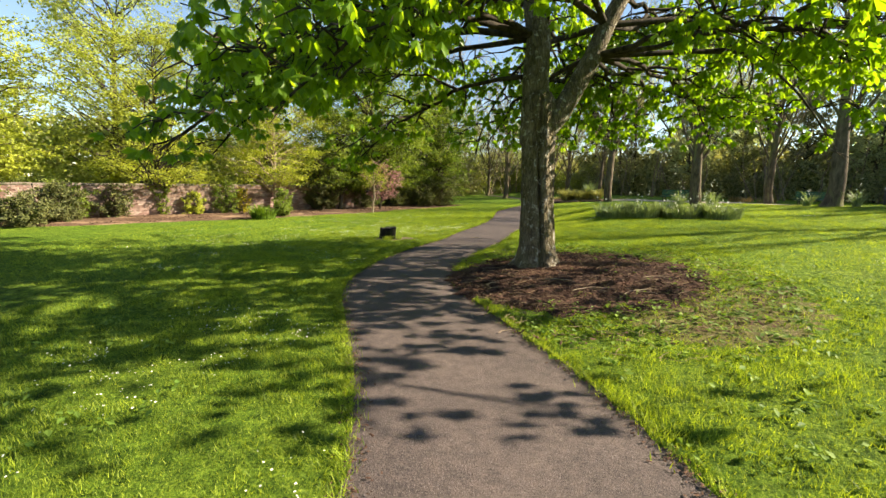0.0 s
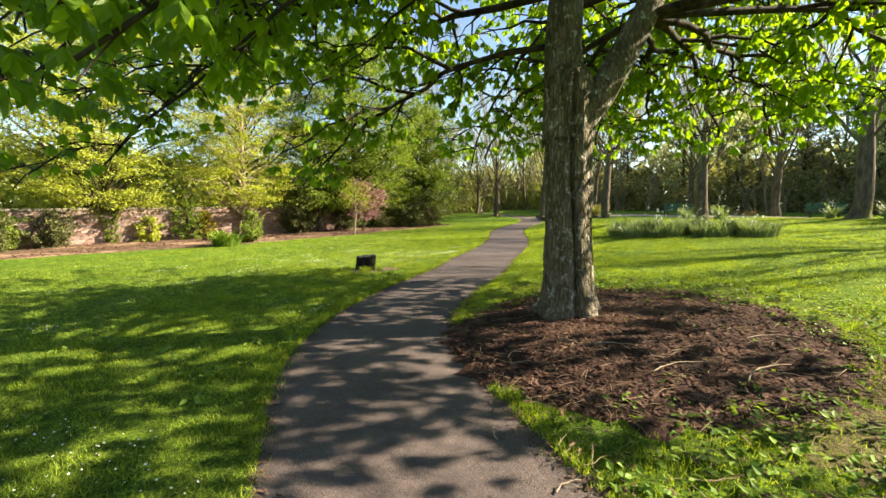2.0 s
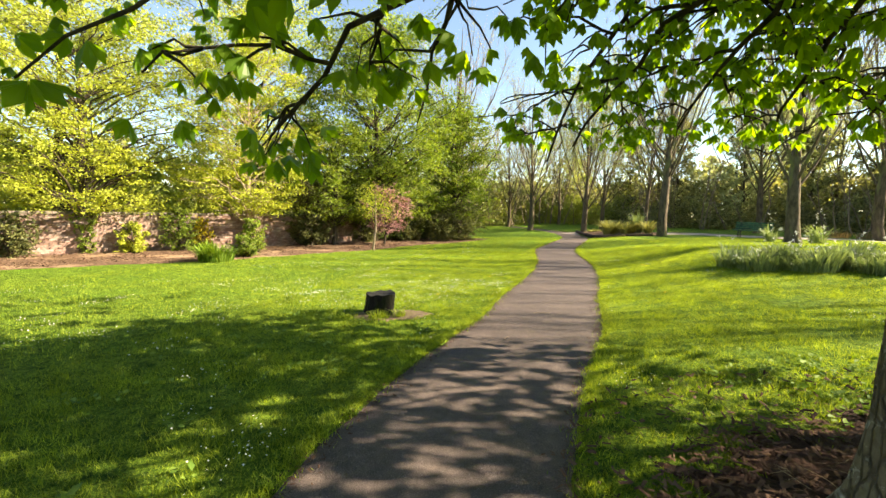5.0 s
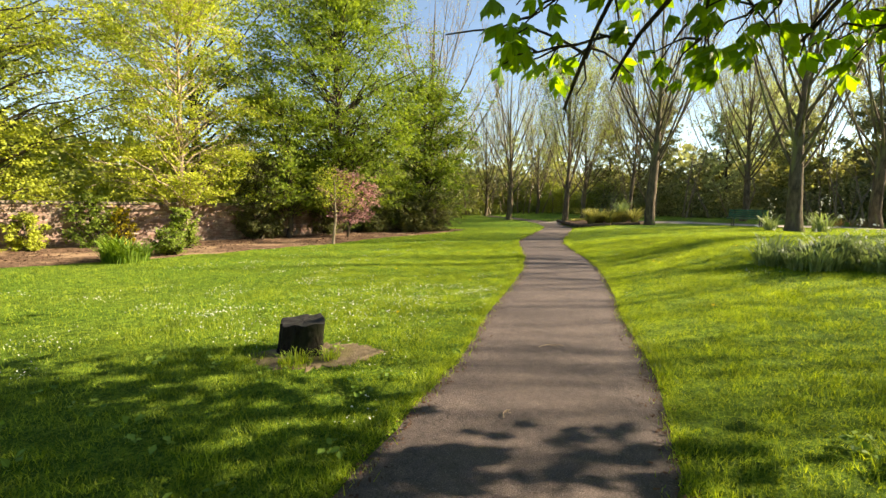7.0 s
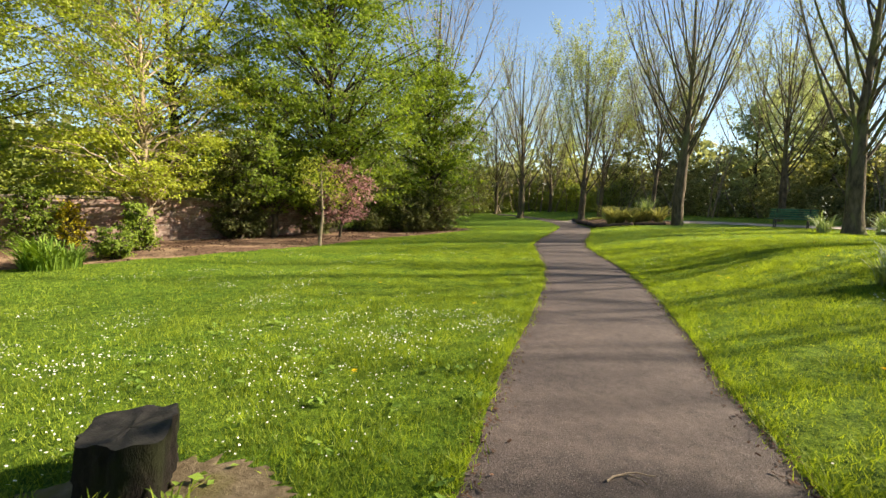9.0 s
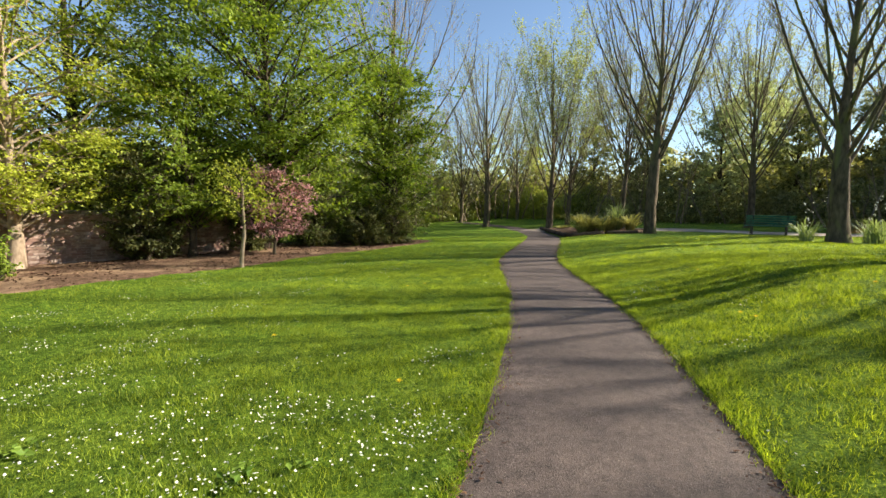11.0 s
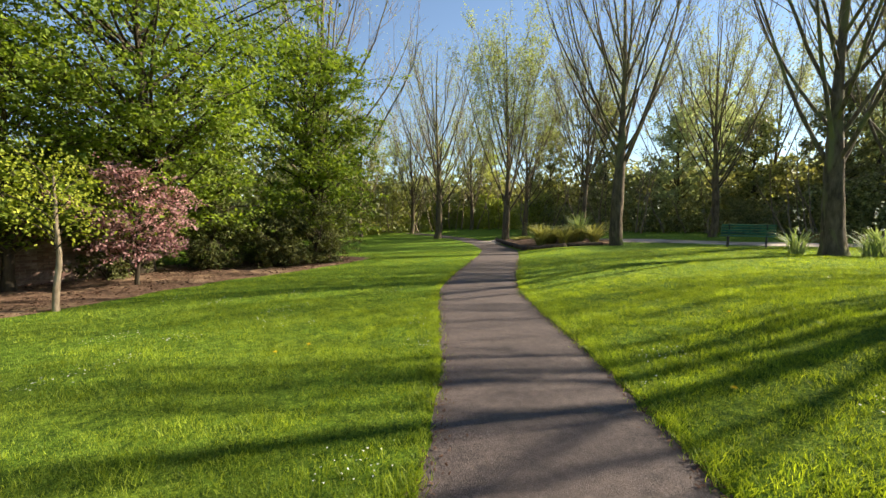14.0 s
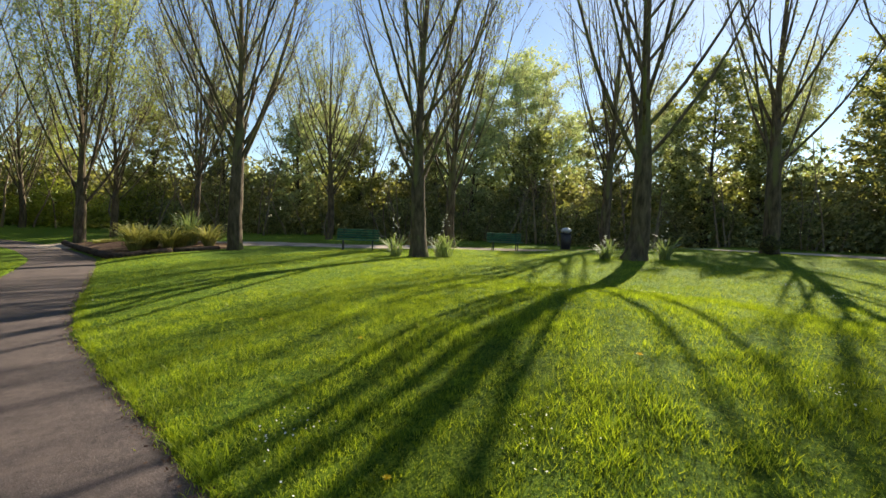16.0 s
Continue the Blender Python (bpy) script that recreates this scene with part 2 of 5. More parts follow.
m_iron = two_tone("black_iron", (0.012, 0.013, 0.014), (0.03, 0.03, 0.03), 15, 0.5, 0.5, dist=0.002)
m_plastic = two_tone("black_plastic", (0.015, 0.016, 0.02), (0.03, 0.03, 0.035), 8, 0.45, 0.5, dist=0.001)
m_lid = two_tone("grey_lid", (0.45, 0.46, 0.48), (0.6, 0.6, 0.62), 8, 0.5, 0.4, dist=0.001)

m_mortar = two_tone("old_mortar", (0.20, 0.14, 0.115), (0.38, 0.30, 0.255), 14, 0.95, 0.1, bump_scale=50, dist=0.008, c3=(0.12, 0.09, 0.075), scale3=1.2)
m_wall, nt, b = material("red_brick", 0.9, 0.15)
oi = nt.nodes.new("ShaderNodeObjectInfo")
gi = nt.nodes.new("ShaderNodeNewGeometry")
add = nt.nodes.new("ShaderNodeMath")
nt.links.new(oi.outputs["Random"], add.inputs[0])
nt.links.new(gi.outputs["Random Per Island"], add.inputs[1])
fr = nt.nodes.new("ShaderNodeMath")
fr.operation = "FRACT"
nt.links.new(add.outputs[0], fr.inputs[0])
col = ramp(nt, fr.outputs[0], [(0.0, (0.20, 0.105, 0.085)), (0.4, (0.31, 0.19, 0.155)), (0.8, (0.39, 0.265, 0.225)), (1.0, (0.50, 0.39, 0.34))])
v = world_pos(nt)
# dark blotches in the brick colour stand in for dappled plant shadows
col = mix(nt, ramp(nt, noise_tex(nt, v, 2.2, 6, 0.7), [(0.38, (0, 0, 0)), (0.62, (0.85, 0.85, 0.85))]), col, (0.15, 0.11, 0.09))
col = mix(nt, ramp(nt, noise_tex(nt, v, 4.5, 6, 0.7), [(0.54, (0, 0, 0)), (0.68, (0.7, 0.7, 0.7))]), col, (0.52, 0.42, 0.36))
nt.links.new(col, b.inputs["Base Color"])
bump(nt, b, noise_tex(nt, v, 45, 5, 0.7), 0.8, 0.01)
m_coping = two_tone("stone_coping", (0.15, 0.12, 0.10), (0.36, 0.28, 0.24), 7, 0.9, 0.15, dist=0.02, c3=(0.10, 0.10, 0.06), scale3=2.5)


# ---- mesh helpers ----
def mesh_object(name, V, F, mat, parent=None, smooth=False, label=""):
    """V: n x 3, F: rows of vertex numbers of equal length."""
    V, F = np.asarray(V, np.float32).reshape(-1, 3), np.asarray(F, np.int32)
    k = F.shape[1]
    me = bpy.data.meshes.new(name)
    me.vertices.add(len(V))
    me.vertices.foreach_set("co", V.ravel())
    me.loops.add(F.size)
    me.loops.foreach_set("vertex_index", F.ravel())
    me.polygons.add(len(F))
    me.polygons.foreach_set("loop_start", np.arange(0, F.size, k, dtype=np.int32))
    me.polygons.foreach_set("use_smooth", np.full(len(F), smooth))
    me.materials.append(mat)
    me.update(calc_edges=True)
    ob = new(name, me)
    if parent:
        ob.parent = parent
    if label:
        ob["label"] = label
    return ob


def part(name, bm, mat, parent=None, label="", smooth=False):
    me = bpy.data.meshes.new(name)
    bm.to_mesh(me)
    bm.free()
    for p in me.polygons:
        p.use_smooth = smooth
    me.materials.append(mat)
    ob = new(name, me)
    if parent:
        ob.parent = parent
    if label:
        ob["label"] = label
    return ob


def box(bm, cx, cy, cz, sx, sy, sz, bevel=0.006, turn=None):
    """A bevelled box added to bm."""
    made = bmesh.ops.create_cube(bm, size=1.0)["verts"]
    m = Matrix.Translation((cx, cy, cz)) @ (turn or Matrix()) @ Matrix.Diagonal((sx, sy, sz, 1))
    bmesh.ops.transform(bm, matrix=m, verts=made)
    if bevel:
        edges = list({e for vv in made for e in vv.link_edges})
        bmesh.ops.bevel(bm, geom=edges, offset=bevel, segments=2, affect="EDGES", profile=0.6)


class Tubes:
    """Gathers tapered tubes into one mesh of quads."""
    def __init__(self):
        self.V, self.F, self.n = [], [], 0

    def add(self, pts, radii, sides=6, rough=0.0, rng=None):
        P = np.asarray(pts, float)
        d = np.gradient(P, axis=0)
        d /= np.linalg.norm(d, axis=1)[:, None] + 1e-9
        ref = np.array((0.31, 0.93, 0.2))
        u = np.cross(d, ref)
        u /= np.linalg.norm(u, axis=1)[:, None] + 1e-9
        w = np.cross(d, u)
        a = np.linspace(0, 2 * np.pi, sides, endpoint=False)
        R = np.asarray(radii, float)[:, None] * np.ones(sides)
        if rough:
            R = R * (1 + rough * rng.standard_normal(R.shape))
        ring = P[:, None] + R[..., None] * (np.cos(a)[None, :, None] * u[:, None] + np.sin(a)[None, :, None] * w[:, None])
        m = len(P)
        i = np.arange(m - 1)[:, None] * sides
        j = np.arange(sides)[None]
        k = (j + 1) % sides
        F = np.stack([i + j, i + k, i + sides + k, i + sides + j], -1).reshape(-1, 4) + self.n
        self.V.append(ring.reshape(-1, 3))
        self.F.append(F)
        self.n += m * sides

    def build(self, name, mat, parent=None, label=""):
        return mesh_object(name, np.concatenate(self.V), np.concatenate(self.F), mat, parent, True, label)


def arc(a, b, sag, rng, n=7, wob=0.0):
    """Points from a to b, bowed by the vector sag, with a wander."""
    a, b, sag = (np.asarray(q, float) for q in (a, b, sag))
    t = np.linspace(0, 1, n)[:, None]
    P = a + (b - a) * t + sag * 4 * t * (1 - t)
    if wob:
        P[1:-1] += rng.normal(0, wob, (n - 2, 3))
    return P


def turns(n, rng, tilt=1.0):
    """n random rotation matrices; tilt: how far the leaf's face leaves the upward way."""
    yaw = rng.uniform(0, 2 * np.pi, n)
    ax = rng.normal(0, tilt, n)
    ay = rng.normal(0, tilt, n)
    cz, sz, cx, sx, cy, sy = np.cos(yaw), np.sin(yaw), np.cos(ax), np.sin(ax), np.cos(ay), np.sin(ay)
    Z = np.zeros((n, 3, 3)); X = np.zeros((n, 3, 3)); Y = np.zeros((n, 3, 3))
    Z[:, 0, 0], Z[:, 0, 1], Z[:, 1, 0], Z[:, 1, 1], Z[:, 2, 2] = cz, -sz, sz, cz, 1
    X[:, 0, 0], X[:, 1, 1], X[:, 1, 2], X[:, 2, 1], X[:, 2, 2] = 1, cx, -sx, sx, cx
    Y[:, 0, 0], Y[:, 0, 2], Y[:, 1, 1], Y[:, 2, 0], Y[:, 2, 2] = cy, sy, 1, -sy, cy
    return X @ Y @ Z


LEAF = np.array([(0, 0, 0), (0.45, 0.30, 0.05), (1.0, 0, -0.08), (0.45, -0.30, 0.05)])


LEAF_FAR = np.array([(0, -0.12, 0), (0.35, 0.42, 0.05), (1.0, -0.15, -0.05)])


def leaf_cloud(name, P, size, mat, rng, parent=None, tilt=0.7, label=""):
    """Small folded leaves at the places P."""
    n = len(P)
    s = rng.uniform(0.65, 1.35, n) * size
    shape = LEAF if size < 0.085 else LEAF_FAR
    k = len(shape)
    V = np.einsum("nij,kj->nki", turns(n, rng, tilt), shape) * s[:, None, None] + P[:, None]
    F = np.arange(n)[:, None] * k + np.arange(k)[None]
    return mesh_object(name, V.reshape(-1, 3), F, mat, parent, False, label)


# ---- the lie of the land ----
CENTRE = np.array([(6.0, -14), (3.0, -3), (1.95, 1), (1.3, 3), (0.83, 4.2), (0.17, 5.4), (-0.57, 6.8), (-0.86, 7.8), (-0.99, 9.0), (-0.86, 10.2), (-0.69, 11.3), (-0.30, 13.2),
                   (-0.22, 14.8), (0.02, 16.4), (0.31, 19), (0.39, 21.5), (0.25, 24.5), (0.20, 26.5), (0.5, 29), (1.0, 32), (1.65, 36), (2.0, 39), (1.7, 44), (0.6, 50), (-2.5, 58), (-8, 68)])
_yy = np.linspace(-14, 68, 400)


def smooth_line(P, ys):
    xs = np.interp(ys, P[:, 1], P[:, 0])
    k = np.hanning(13); k /= k.sum()
    return np.convolve(np.pad(xs, 6, mode="edge"), k, "valid")


_xx = smooth_line(CENTRE, _yy)


def half_w(y):
    """Half the asphalt's width, wider before the chestnut and pinched beside it."""
    return np.interp(y, [4.8, 6.4, 7.6, 8.6, 9.8, 11.5, 13, 60], [1.04, 1.0, 0.91, 0.85, 0.85, 0.89, 0.90, 0.89])


def path_x(y):
    return np.interp(y, _yy, _xx)


def ground_z(x, y):
    """Height of the land: a fall to the wall, a rise to the benches."""
    x, y = np.asarray(x, float), np.asarray(y, float)
    d = x - path_x(y)
    right = 0.58 * (1 - np.exp(-np.maximum(d - 0.9, 0) / np.interp(y, [9, 13.5], [7.0, 4.6])))
    right = right + 0.38 * np.exp(-((x - 5.6) / 3.0) ** 2 - ((y - 20.5) / 4.5) ** 2) * np.clip((d - 0.9) / 2.5, 0, 1)
    right = right + 0.5 * np.clip((x - 9) / 11, 0, 1) * np.clip((31 - y) / 6.5, 0, 1) * np.clip((y + 4) / 10, 0, 1)
    left = -0.20 * (1 - np.exp(-np.maximum(-d - 0.9, 0) / 5.0))
    lump = 0.03 * np.sin(0.7 * x + 0.4 * y) * np.sin(0.5 * y - 0.3 * x)
    return right + left + lump * np.clip((np.abs(d) - 1) / 3, 0, 1)


def gz(x, y):
    return float(ground_z(x, y))


xs = np.concatenate([[-900, -400, -180, -90, -55, -38, -30], np.arange(-25, -2.9, 0.3), np.arange(-2.7, 4.0, 0.09), np.arange(4.2, 30.01, 0.3), [33, 37, 43, 55, 75, 110, 200, 420, 900]])
ys = np.concatenate([[-900, -400, -160, -70, -35, -20, -12], np.arange(-6, 62.01, 0.42), [66, 72, 80, 95, 130, 220, 450, 900]])
GX, GY = np.meshgrid(xs, ys)
GZ = ground_z(GX, GY)
d = np.abs(GX - path_x(GY))
GZ = GZ + np.where((GY < 66) & (GY > -13), -0.035 + 0.052 * np.clip((d - half_w(GY) + 0.08) / 0.14, 0, 1), 0)
idx = np.arange(GX.size).reshape(GX.shape)
F = np.stack([idx[:-1, :-1], idx[:-1, 1:], idx[1:, 1:], idx[1:, :-1]], -1).reshape(-1, 4)
ground = mesh_object("ground", np.stack([GX, GY, GZ], -1), F, m_ground, smooth=True)
tagged(ground, "mown green lawn rising gently beside the path", "ground", kind="structure")


def ribbon(name, pts, half, mat, lift, rng, ragged=0.04, n=260, cols=6):
    """A strip along a line, on the land, with an uneven edge."""
    P = np.asarray(pts, float)
    L = np.concatenate([[0], np.cumsum(np.linalg.norm(np.diff(P, axis=0), axis=1))])
    s = np.linspace(0, L[-1], n)
    C = np.stack([np.interp(s, L, P[:, 0]), np.interp(s, L, P[:, 1])], -1)
    T = np.gradient(C, axis=0); T /= np.linalg.norm(T, axis=1)[:, None]
    N = np.stack([T[:, 1], -T[:, 0]], -1)
    k = np.hanning(5); k /= k.sum()
    wide = half(C[:, 1]) if callable(half) else half
    e = [wide + np.convolve(rng.normal(0, ragged, n + 4), k, "valid") for _ in range(2)]
    u = np.linspace(-1, 1, cols)
    W = np.where(u[None] < 0, e[0][:, None], e[1][:, None]) * u[None]
    X = C[:, None, 0] + N[:, None, 0] * W
    Y = C[:, None, 1] + N[:, None, 1] * W
    Z = ground_z(X, Y) + lift - 0.012 * np.abs(u[None]) ** 4
    i = np.arange(n * cols).reshape(n, cols)
    Fq = np.stack([i[:-1, :-1], i[:-1, 1:], i[1:, 1:], i[1:, :-1]], -1).reshape(-1, 4)
    return mesh_object(name, np.stack([X, Y, Z], -1), Fq, mat, smooth=True)


rng = np.random.default_rng(3)
path = ribbon("path", np.stack([_xx, _yy], -1), half_w, m_path, 0.006, rng, 0.04, 700, 13)
edge = path.data.attributes.new("edge", "FLOAT", "POINT")
edge.data.foreach_set("value", np.tile(np.abs(np.linspace(-1, 1, 13)), 700).astype(np.float32))
tagged(path, "narrow worn asphalt footpath winding through the lawn", "path", kind="structure")
BACK = [(1.6, 46.5), (5, 44.0), (9, 40.5), (13, 36.8), (17, 34.6), (21, 31.0), (24, 26), (25.6, 20), (26.5, 12), (27, 0), (28, -12)]
back_path = ribbon("path_back", BACK, 1.3, m_gravel, 0.03, rng, 0.08)
tagged(back_path, "pale gravel path running behind the benches", "path", kind="structure")


def patch(name, outline, mat, lift, rng, ragged=0.12, dome=0.03, rough=0.006):
    """A ragged bed of earth inside a smooth closed outline."""
    O = np.asarray(outline, float)
    c = O.mean(0)
    m = 120
    L = np.linspace(0, len(O), m, endpoint=False)
    Q = np.vstack([O, O[:1]])
    E = np.stack([np.interp(L, np.arange(len(Q)), Q[:, i]) for i in (0, 1)], -1)
    k = np.hanning(9); k /= k.sum()
    for i in (0, 1):
        E[:, i] = np.convolve(np.concatenate([E[-4:, i], E[:, i], E[:4, i]]), k, "valid")
    out = E - c
    E = E + out / np.linalg.norm(out, axis=1)[:, None] * rng.normal(0, ragged, m)[:, None]
    rings = np.array([0, 0.25, 0.5, 0.7, 0.85, 0.95, 1.0])
    P = c + (E[None] - c) * rings[:, None, None]
    Z = ground_z(P[..., 0], P[..., 1]) + lift + dome * (1 - rings[:, None] ** 2) - 0.03 * (rings[:, None] >= 1) + rng.normal(0, rough, P.shape[:2])
    i = np.arange(len(rings) * m).reshape(len(rings), m)
    j = np.roll(i, -1, 1)
    Fq = np.stack([i[:-1], j[:-1], j[1:], i[1:]], -1).reshape(-1, 4)
    return mesh_object(name, np.concatenate([P, Z[..., None]], -1), Fq, mat, smooth=True), E


MULCH = [(0.12, 7.1), (-0.08, 7.9), (0.0, 8.6), (0.6, 9.2), (1.2, 9.9), (2.1, 10.3), (3.4, 10.0), (4.0, 8.8), (3.9, 7.3), (3.0, 6.3), (1.9, 5.9), (0.9, 6.4)]
bed, MULCH_E = patch("mulch_bed", MULCH, m_mulch, 0.035, rng, 0.09, 0.05)
tagged(bed, "dark red-brown bark mulch round the chestnut trunk", "mulch", kind="structure")
SOIL = [(-26, 6), (-17.5, 11.5), (-12.4, 16.8), (-10.6, 19.0), (-9.2, 21.5), (-7.6, 25.2), (-6.2, 29.2), (-3.9, 33.4), (-3.6, 36), (-8, 38), (-12, 30), (-15, 24), (-20, 17), (-28, 9)]
soil, SOIL_E = patch("soil_bed", SOIL, m_soil, 0.03, rng, 0.12, 0.02)
tagged(soil, "bare reddish brown soil bed along the brick wall", "soil", kind="structure")
dust, DUST_E = patch("worn_earth", [(-3.4, 12.85), (-3.15, 12.58), (-2.65, 12.5), (-2.2, 12.75), (-2.0, 13.15), (-2.35, 13.35), (-2.9, 13.3)], m_dust, 0.024, rng, 0.035, 0.0, 0.001)
tagged(dust, "bare trodden earth beside the stump", "soil", kind="structure")

thin, THIN_E = patch("thin_turf", [(2.3, 6.3), (3.2, 6.4), (4.1, 7.5), (4.7, 7.2), (4.6, 6.1), (3.9, 5.3), (3.1, 5.0), (2.5, 5.4)], m_thin, 0.019, rng, 0.10, 0.006, 0.002)
tagged(thin, "thin worn turf with brown litter before the mulch", "soil", kind="structure")


def inside(E, x, y):
    """Which points lie inside the closed outline E."""
    hit = np.zeros(len(x), bool)
    for (x0, y0), (x1, y1) in zip(E, np.roll(E, -1, 0)):
        c = (y0 > y) != (y1 > y)
        if c.any():
            hit ^= c & (x < (x1 - x0) * (y - y0) / (y1 - y0 + 1e-12) + x0)
    return hit


def lawn_points(n, box_, rng, clump=0.0):
    x = rng.uniform(box_[0], box_[1], n)
    y = rng.uniform(box_[2], box_[3], n)
    e = np.abs(x - path_x(y))
    ok = (e > half_w(y) + rng.normal(-0.02, 0.05, n)) & ~inside(SOIL_E, x, y) & ~inside(DUST_E, x, y)
    m = inside(MULCH_E, x, y)
    far_out = ((x - 2.05) / 2.0) ** 2 + ((y - 8.1) / 2.2) ** 2
    ok &= ~m | ((x > 1.3) & (rng.uniform(size=n) < 0.9 * np.clip(far_out - 0.42, 0, 1)) & (np.sin(x * 6 + y * 3) + np.sin(y * 7 - x * 2) > 0.2))
    ok &= ~inside(THIN_E, x, y) | (rng.uniform(size=n) < 0.45)
    if clump:
        f = np.sin(x * 2.3 + np.sin(y * 1.7)) * np.sin(y * 2.9 + np.sin(x * 2.1))
        ok &= rng.uniform(-1, 1, n) < f + clump
    return x[ok], y[ok]


def blades(name, x, y, h, w, mat, rng, lean=0.45):
    n = len(x)
    z = ground_z(x, y) + 0.008
    a = rng.uniform(0, 2 * np.pi, n)
    H = h * rng.uniform(0.5, 1.4, n) * (1 + 0.45 * np.sin(x * 5.1 + 2 * np.sin(y * 3.3)) * np.sin(y * 6.2 + 2 * np.sin(x * 2.7)))
    W = w * rng.uniform(0.7, 1.3, n)
    b0 = rng.uniform(0, 2 * np.pi, n)
    l = rng.uniform(0.1, 1, n) * lean * H * 2
    base = np.stack([x, y, z], -1)
    side = np.stack([np.cos(a) * W / 2, np.sin(a) * W / 2, 0 * a], -1)
    tip = base + np.stack([np.cos(b0) * l, np.sin(b0) * l, H], -1)
    V = np.stack([base - side, base + side, tip], 1).reshape(-1, 3)
    return mesh_object(name, V, np.arange(3 * n).reshape(-1, 3), mat)


# ---- chestnut by the path ----
def chestnut():
    rng = np.random.default_rng(11)
    tree = tagged(new("chestnut_tree"), "horse chestnut with lichened forked trunk and drooping fresh leaves in mulch", "tree")
    x0, y0 = 1.42, 8.75
    z0 = gz(x0, y0)
    # trunk: flared foot, ridged bark
    rows, sides = 110, 100
    t = np.linspace(0, 1, rows)
    H = 3.05
    a = np.linspace(0, 2 * np.pi, sides, endpoint=False)
    r = 0.295 + 0.20 * np.exp(-t * 14) - 0.015 * np.sin(t * 3) - 0.10 * np.clip((t - 0.9) / 0.1, 0, 1) ** 2
    A, T = np.meshgrid(a, t)
    R = r[:, None] * (1 + 0.035 * np.sin(5 * A + 2 * T) + 0.03 * np.sin(9 * A - 5 * T + 1) + 0.42 * np.exp(-T * 16) * np.sin(2.5 * A + 0.8) ** 4)
    R -= 0.115 * np.exp(-((np.angle(np.exp(1j * (A + 1.43 - 0.10 * np.sin(T * 7))))) / 0.065) ** 2) * (T < 0.97)
    for iy in range(rows):
        for ix in range(sides):
            q = Vector((math.cos(a[ix]) * 2.6, math.sin(a[ix]) * 2.6, t[iy] * 4.2))
            n1 = noise.noise(q * 1.6)
            n2 = noise.noise(Vector((q.x * 5.5, q.y * 5.5, q.z * 2.2)))
            R[iy, ix] += 0.014 * n1 + 0.010 * n2 - 0.016 * max(0.0, 0.12 - abs(n2)) / 0.12
    lean = -0.12 * T
    V = np.stack([x0 + lean + R * np.cos(A), y0 - 0.25 * T + R * np.sin(A), z0 - 0.08 + T * (H + 0.08)], -1)
    i = np.arange(rows * sides).reshape(rows, sides)
    j = np.roll(i, -1, 1)
    F = np.stack([i[:-1], j[:-1], j[1:], i[1:]], -1).reshape(-1, 4)
    mesh_object("trunk", V, F, m_bark, tree, True, "grey-brown lichened trunk")
    tx, ty = x0 - 0.12, y0 - 0.25
    # two stems rise from the fork
    stemA = arc((tx - 0.03, ty + 0.02, z0 + 2.2), (tx - 0.5, ty + 0.3, z0 + 8.5), (0.12, 0, 0), rng, 12, 0.03)
    stemB = arc((tx + 0.08, ty + 0.02, z0 + 2.35), (tx + 1.9, ty + 0.6, z0 + 8.0), (0.35, 0, -0.3), rng, 12, 0.03)
    for st, r1, k in ((stemA, 0.25, 16), (stemB, 0.19, 14)):
        limbs = Tubes()
        limbs.add(st, np.linspace(r1, 0.05, 12), k, 0.03, rng)
        limbs.build("stem", m_bark, tree)
    tips = []
    twigs = Tubes()

    def gone(P):
        """Where no low spray hangs: north of the crown's edge and over the path beyond the trunk."""
        P = np.atleast_2d(P)
        return (P[:, 2] < 4.4) & ((P[:, 1] > 13.5) | ((P[:, 1] > 9.95) & (P[:, 0] > -3.4) & (P[:, 0] < -1.0)))

    def twig(p, q):
        if gone(q)[0]:
            return
        twigs.add(arc(p, q, (0, 0, 0.05), rng, 4, 0.02), np.linspace(0.012, 0.005, 4), 4)
        tips.append(q)

    def limb(start, az, length, rise, droop, r0, subs):
        """A limb that rises, then hangs, with side branches and twigs."""
        n = 11
        s = np.linspace(0, 1, n)
        bend = rng.normal(0, 0.22)
        ang = az + bend * s
        px = start[0] + np.cumsum(np.cos(ang)) * length / n
        py = start[1] + np.cumsum(np.sin(ang)) * length / n
        pz = start[2] + length * (rise * s - droop * s ** 2)
        P = np.stack([px, py, pz], -1) + rng.normal(0, 0.04, (n, 3))
        P[0] = start
        cut = np.flatnonzero(gone(P))
        if len(cut):
            P = P[:max(cut[0], 4)]
            n = len(P)
            s = np.linspace(0, 1, n)
        limbs = Tubes()
        limbs.add(P, r0 * 0.58 * (1 - s) ** 1.1 + 0.013, 8, 0.04, rng)
        twig(P[-2], P[-1] + (0, 0, -0.1))
        for k in range(subs):
            f = 0.22 + 0.76 * (k + rng.uniform(0, 0.8)) / subs
            i = min(int(f * (n - 1)), n - 2)
            p = P[i] + (P[i + 1] - P[i]) * (f * (n - 1) - i)
            side = az + (1 if k % 2 else -1) * rng.uniform(0.4, 1.3)
            ln = rng.uniform(0.8, 1.9) * (1.15 - 0.5 * f)
            q = p + np.array((np.cos(side) * ln, np.sin(side) * ln, rng.uniform(-0.45, 0.25) * ln))
            B = arc(p, q, (0, 0, 0.08 * ln), rng, 6, 0.03)
            limbs.add(B, np.linspace(max(0.028 * (1 - f) + 0.012, 0.014), 0.007, 6), 5)
            for e in range(6):
                g = rng.integers(1, 6)
                b = B[g]
                az2 = side + rng.normal(0, 0.9)
                l2 = rng.uniform(0.2, 0.5)
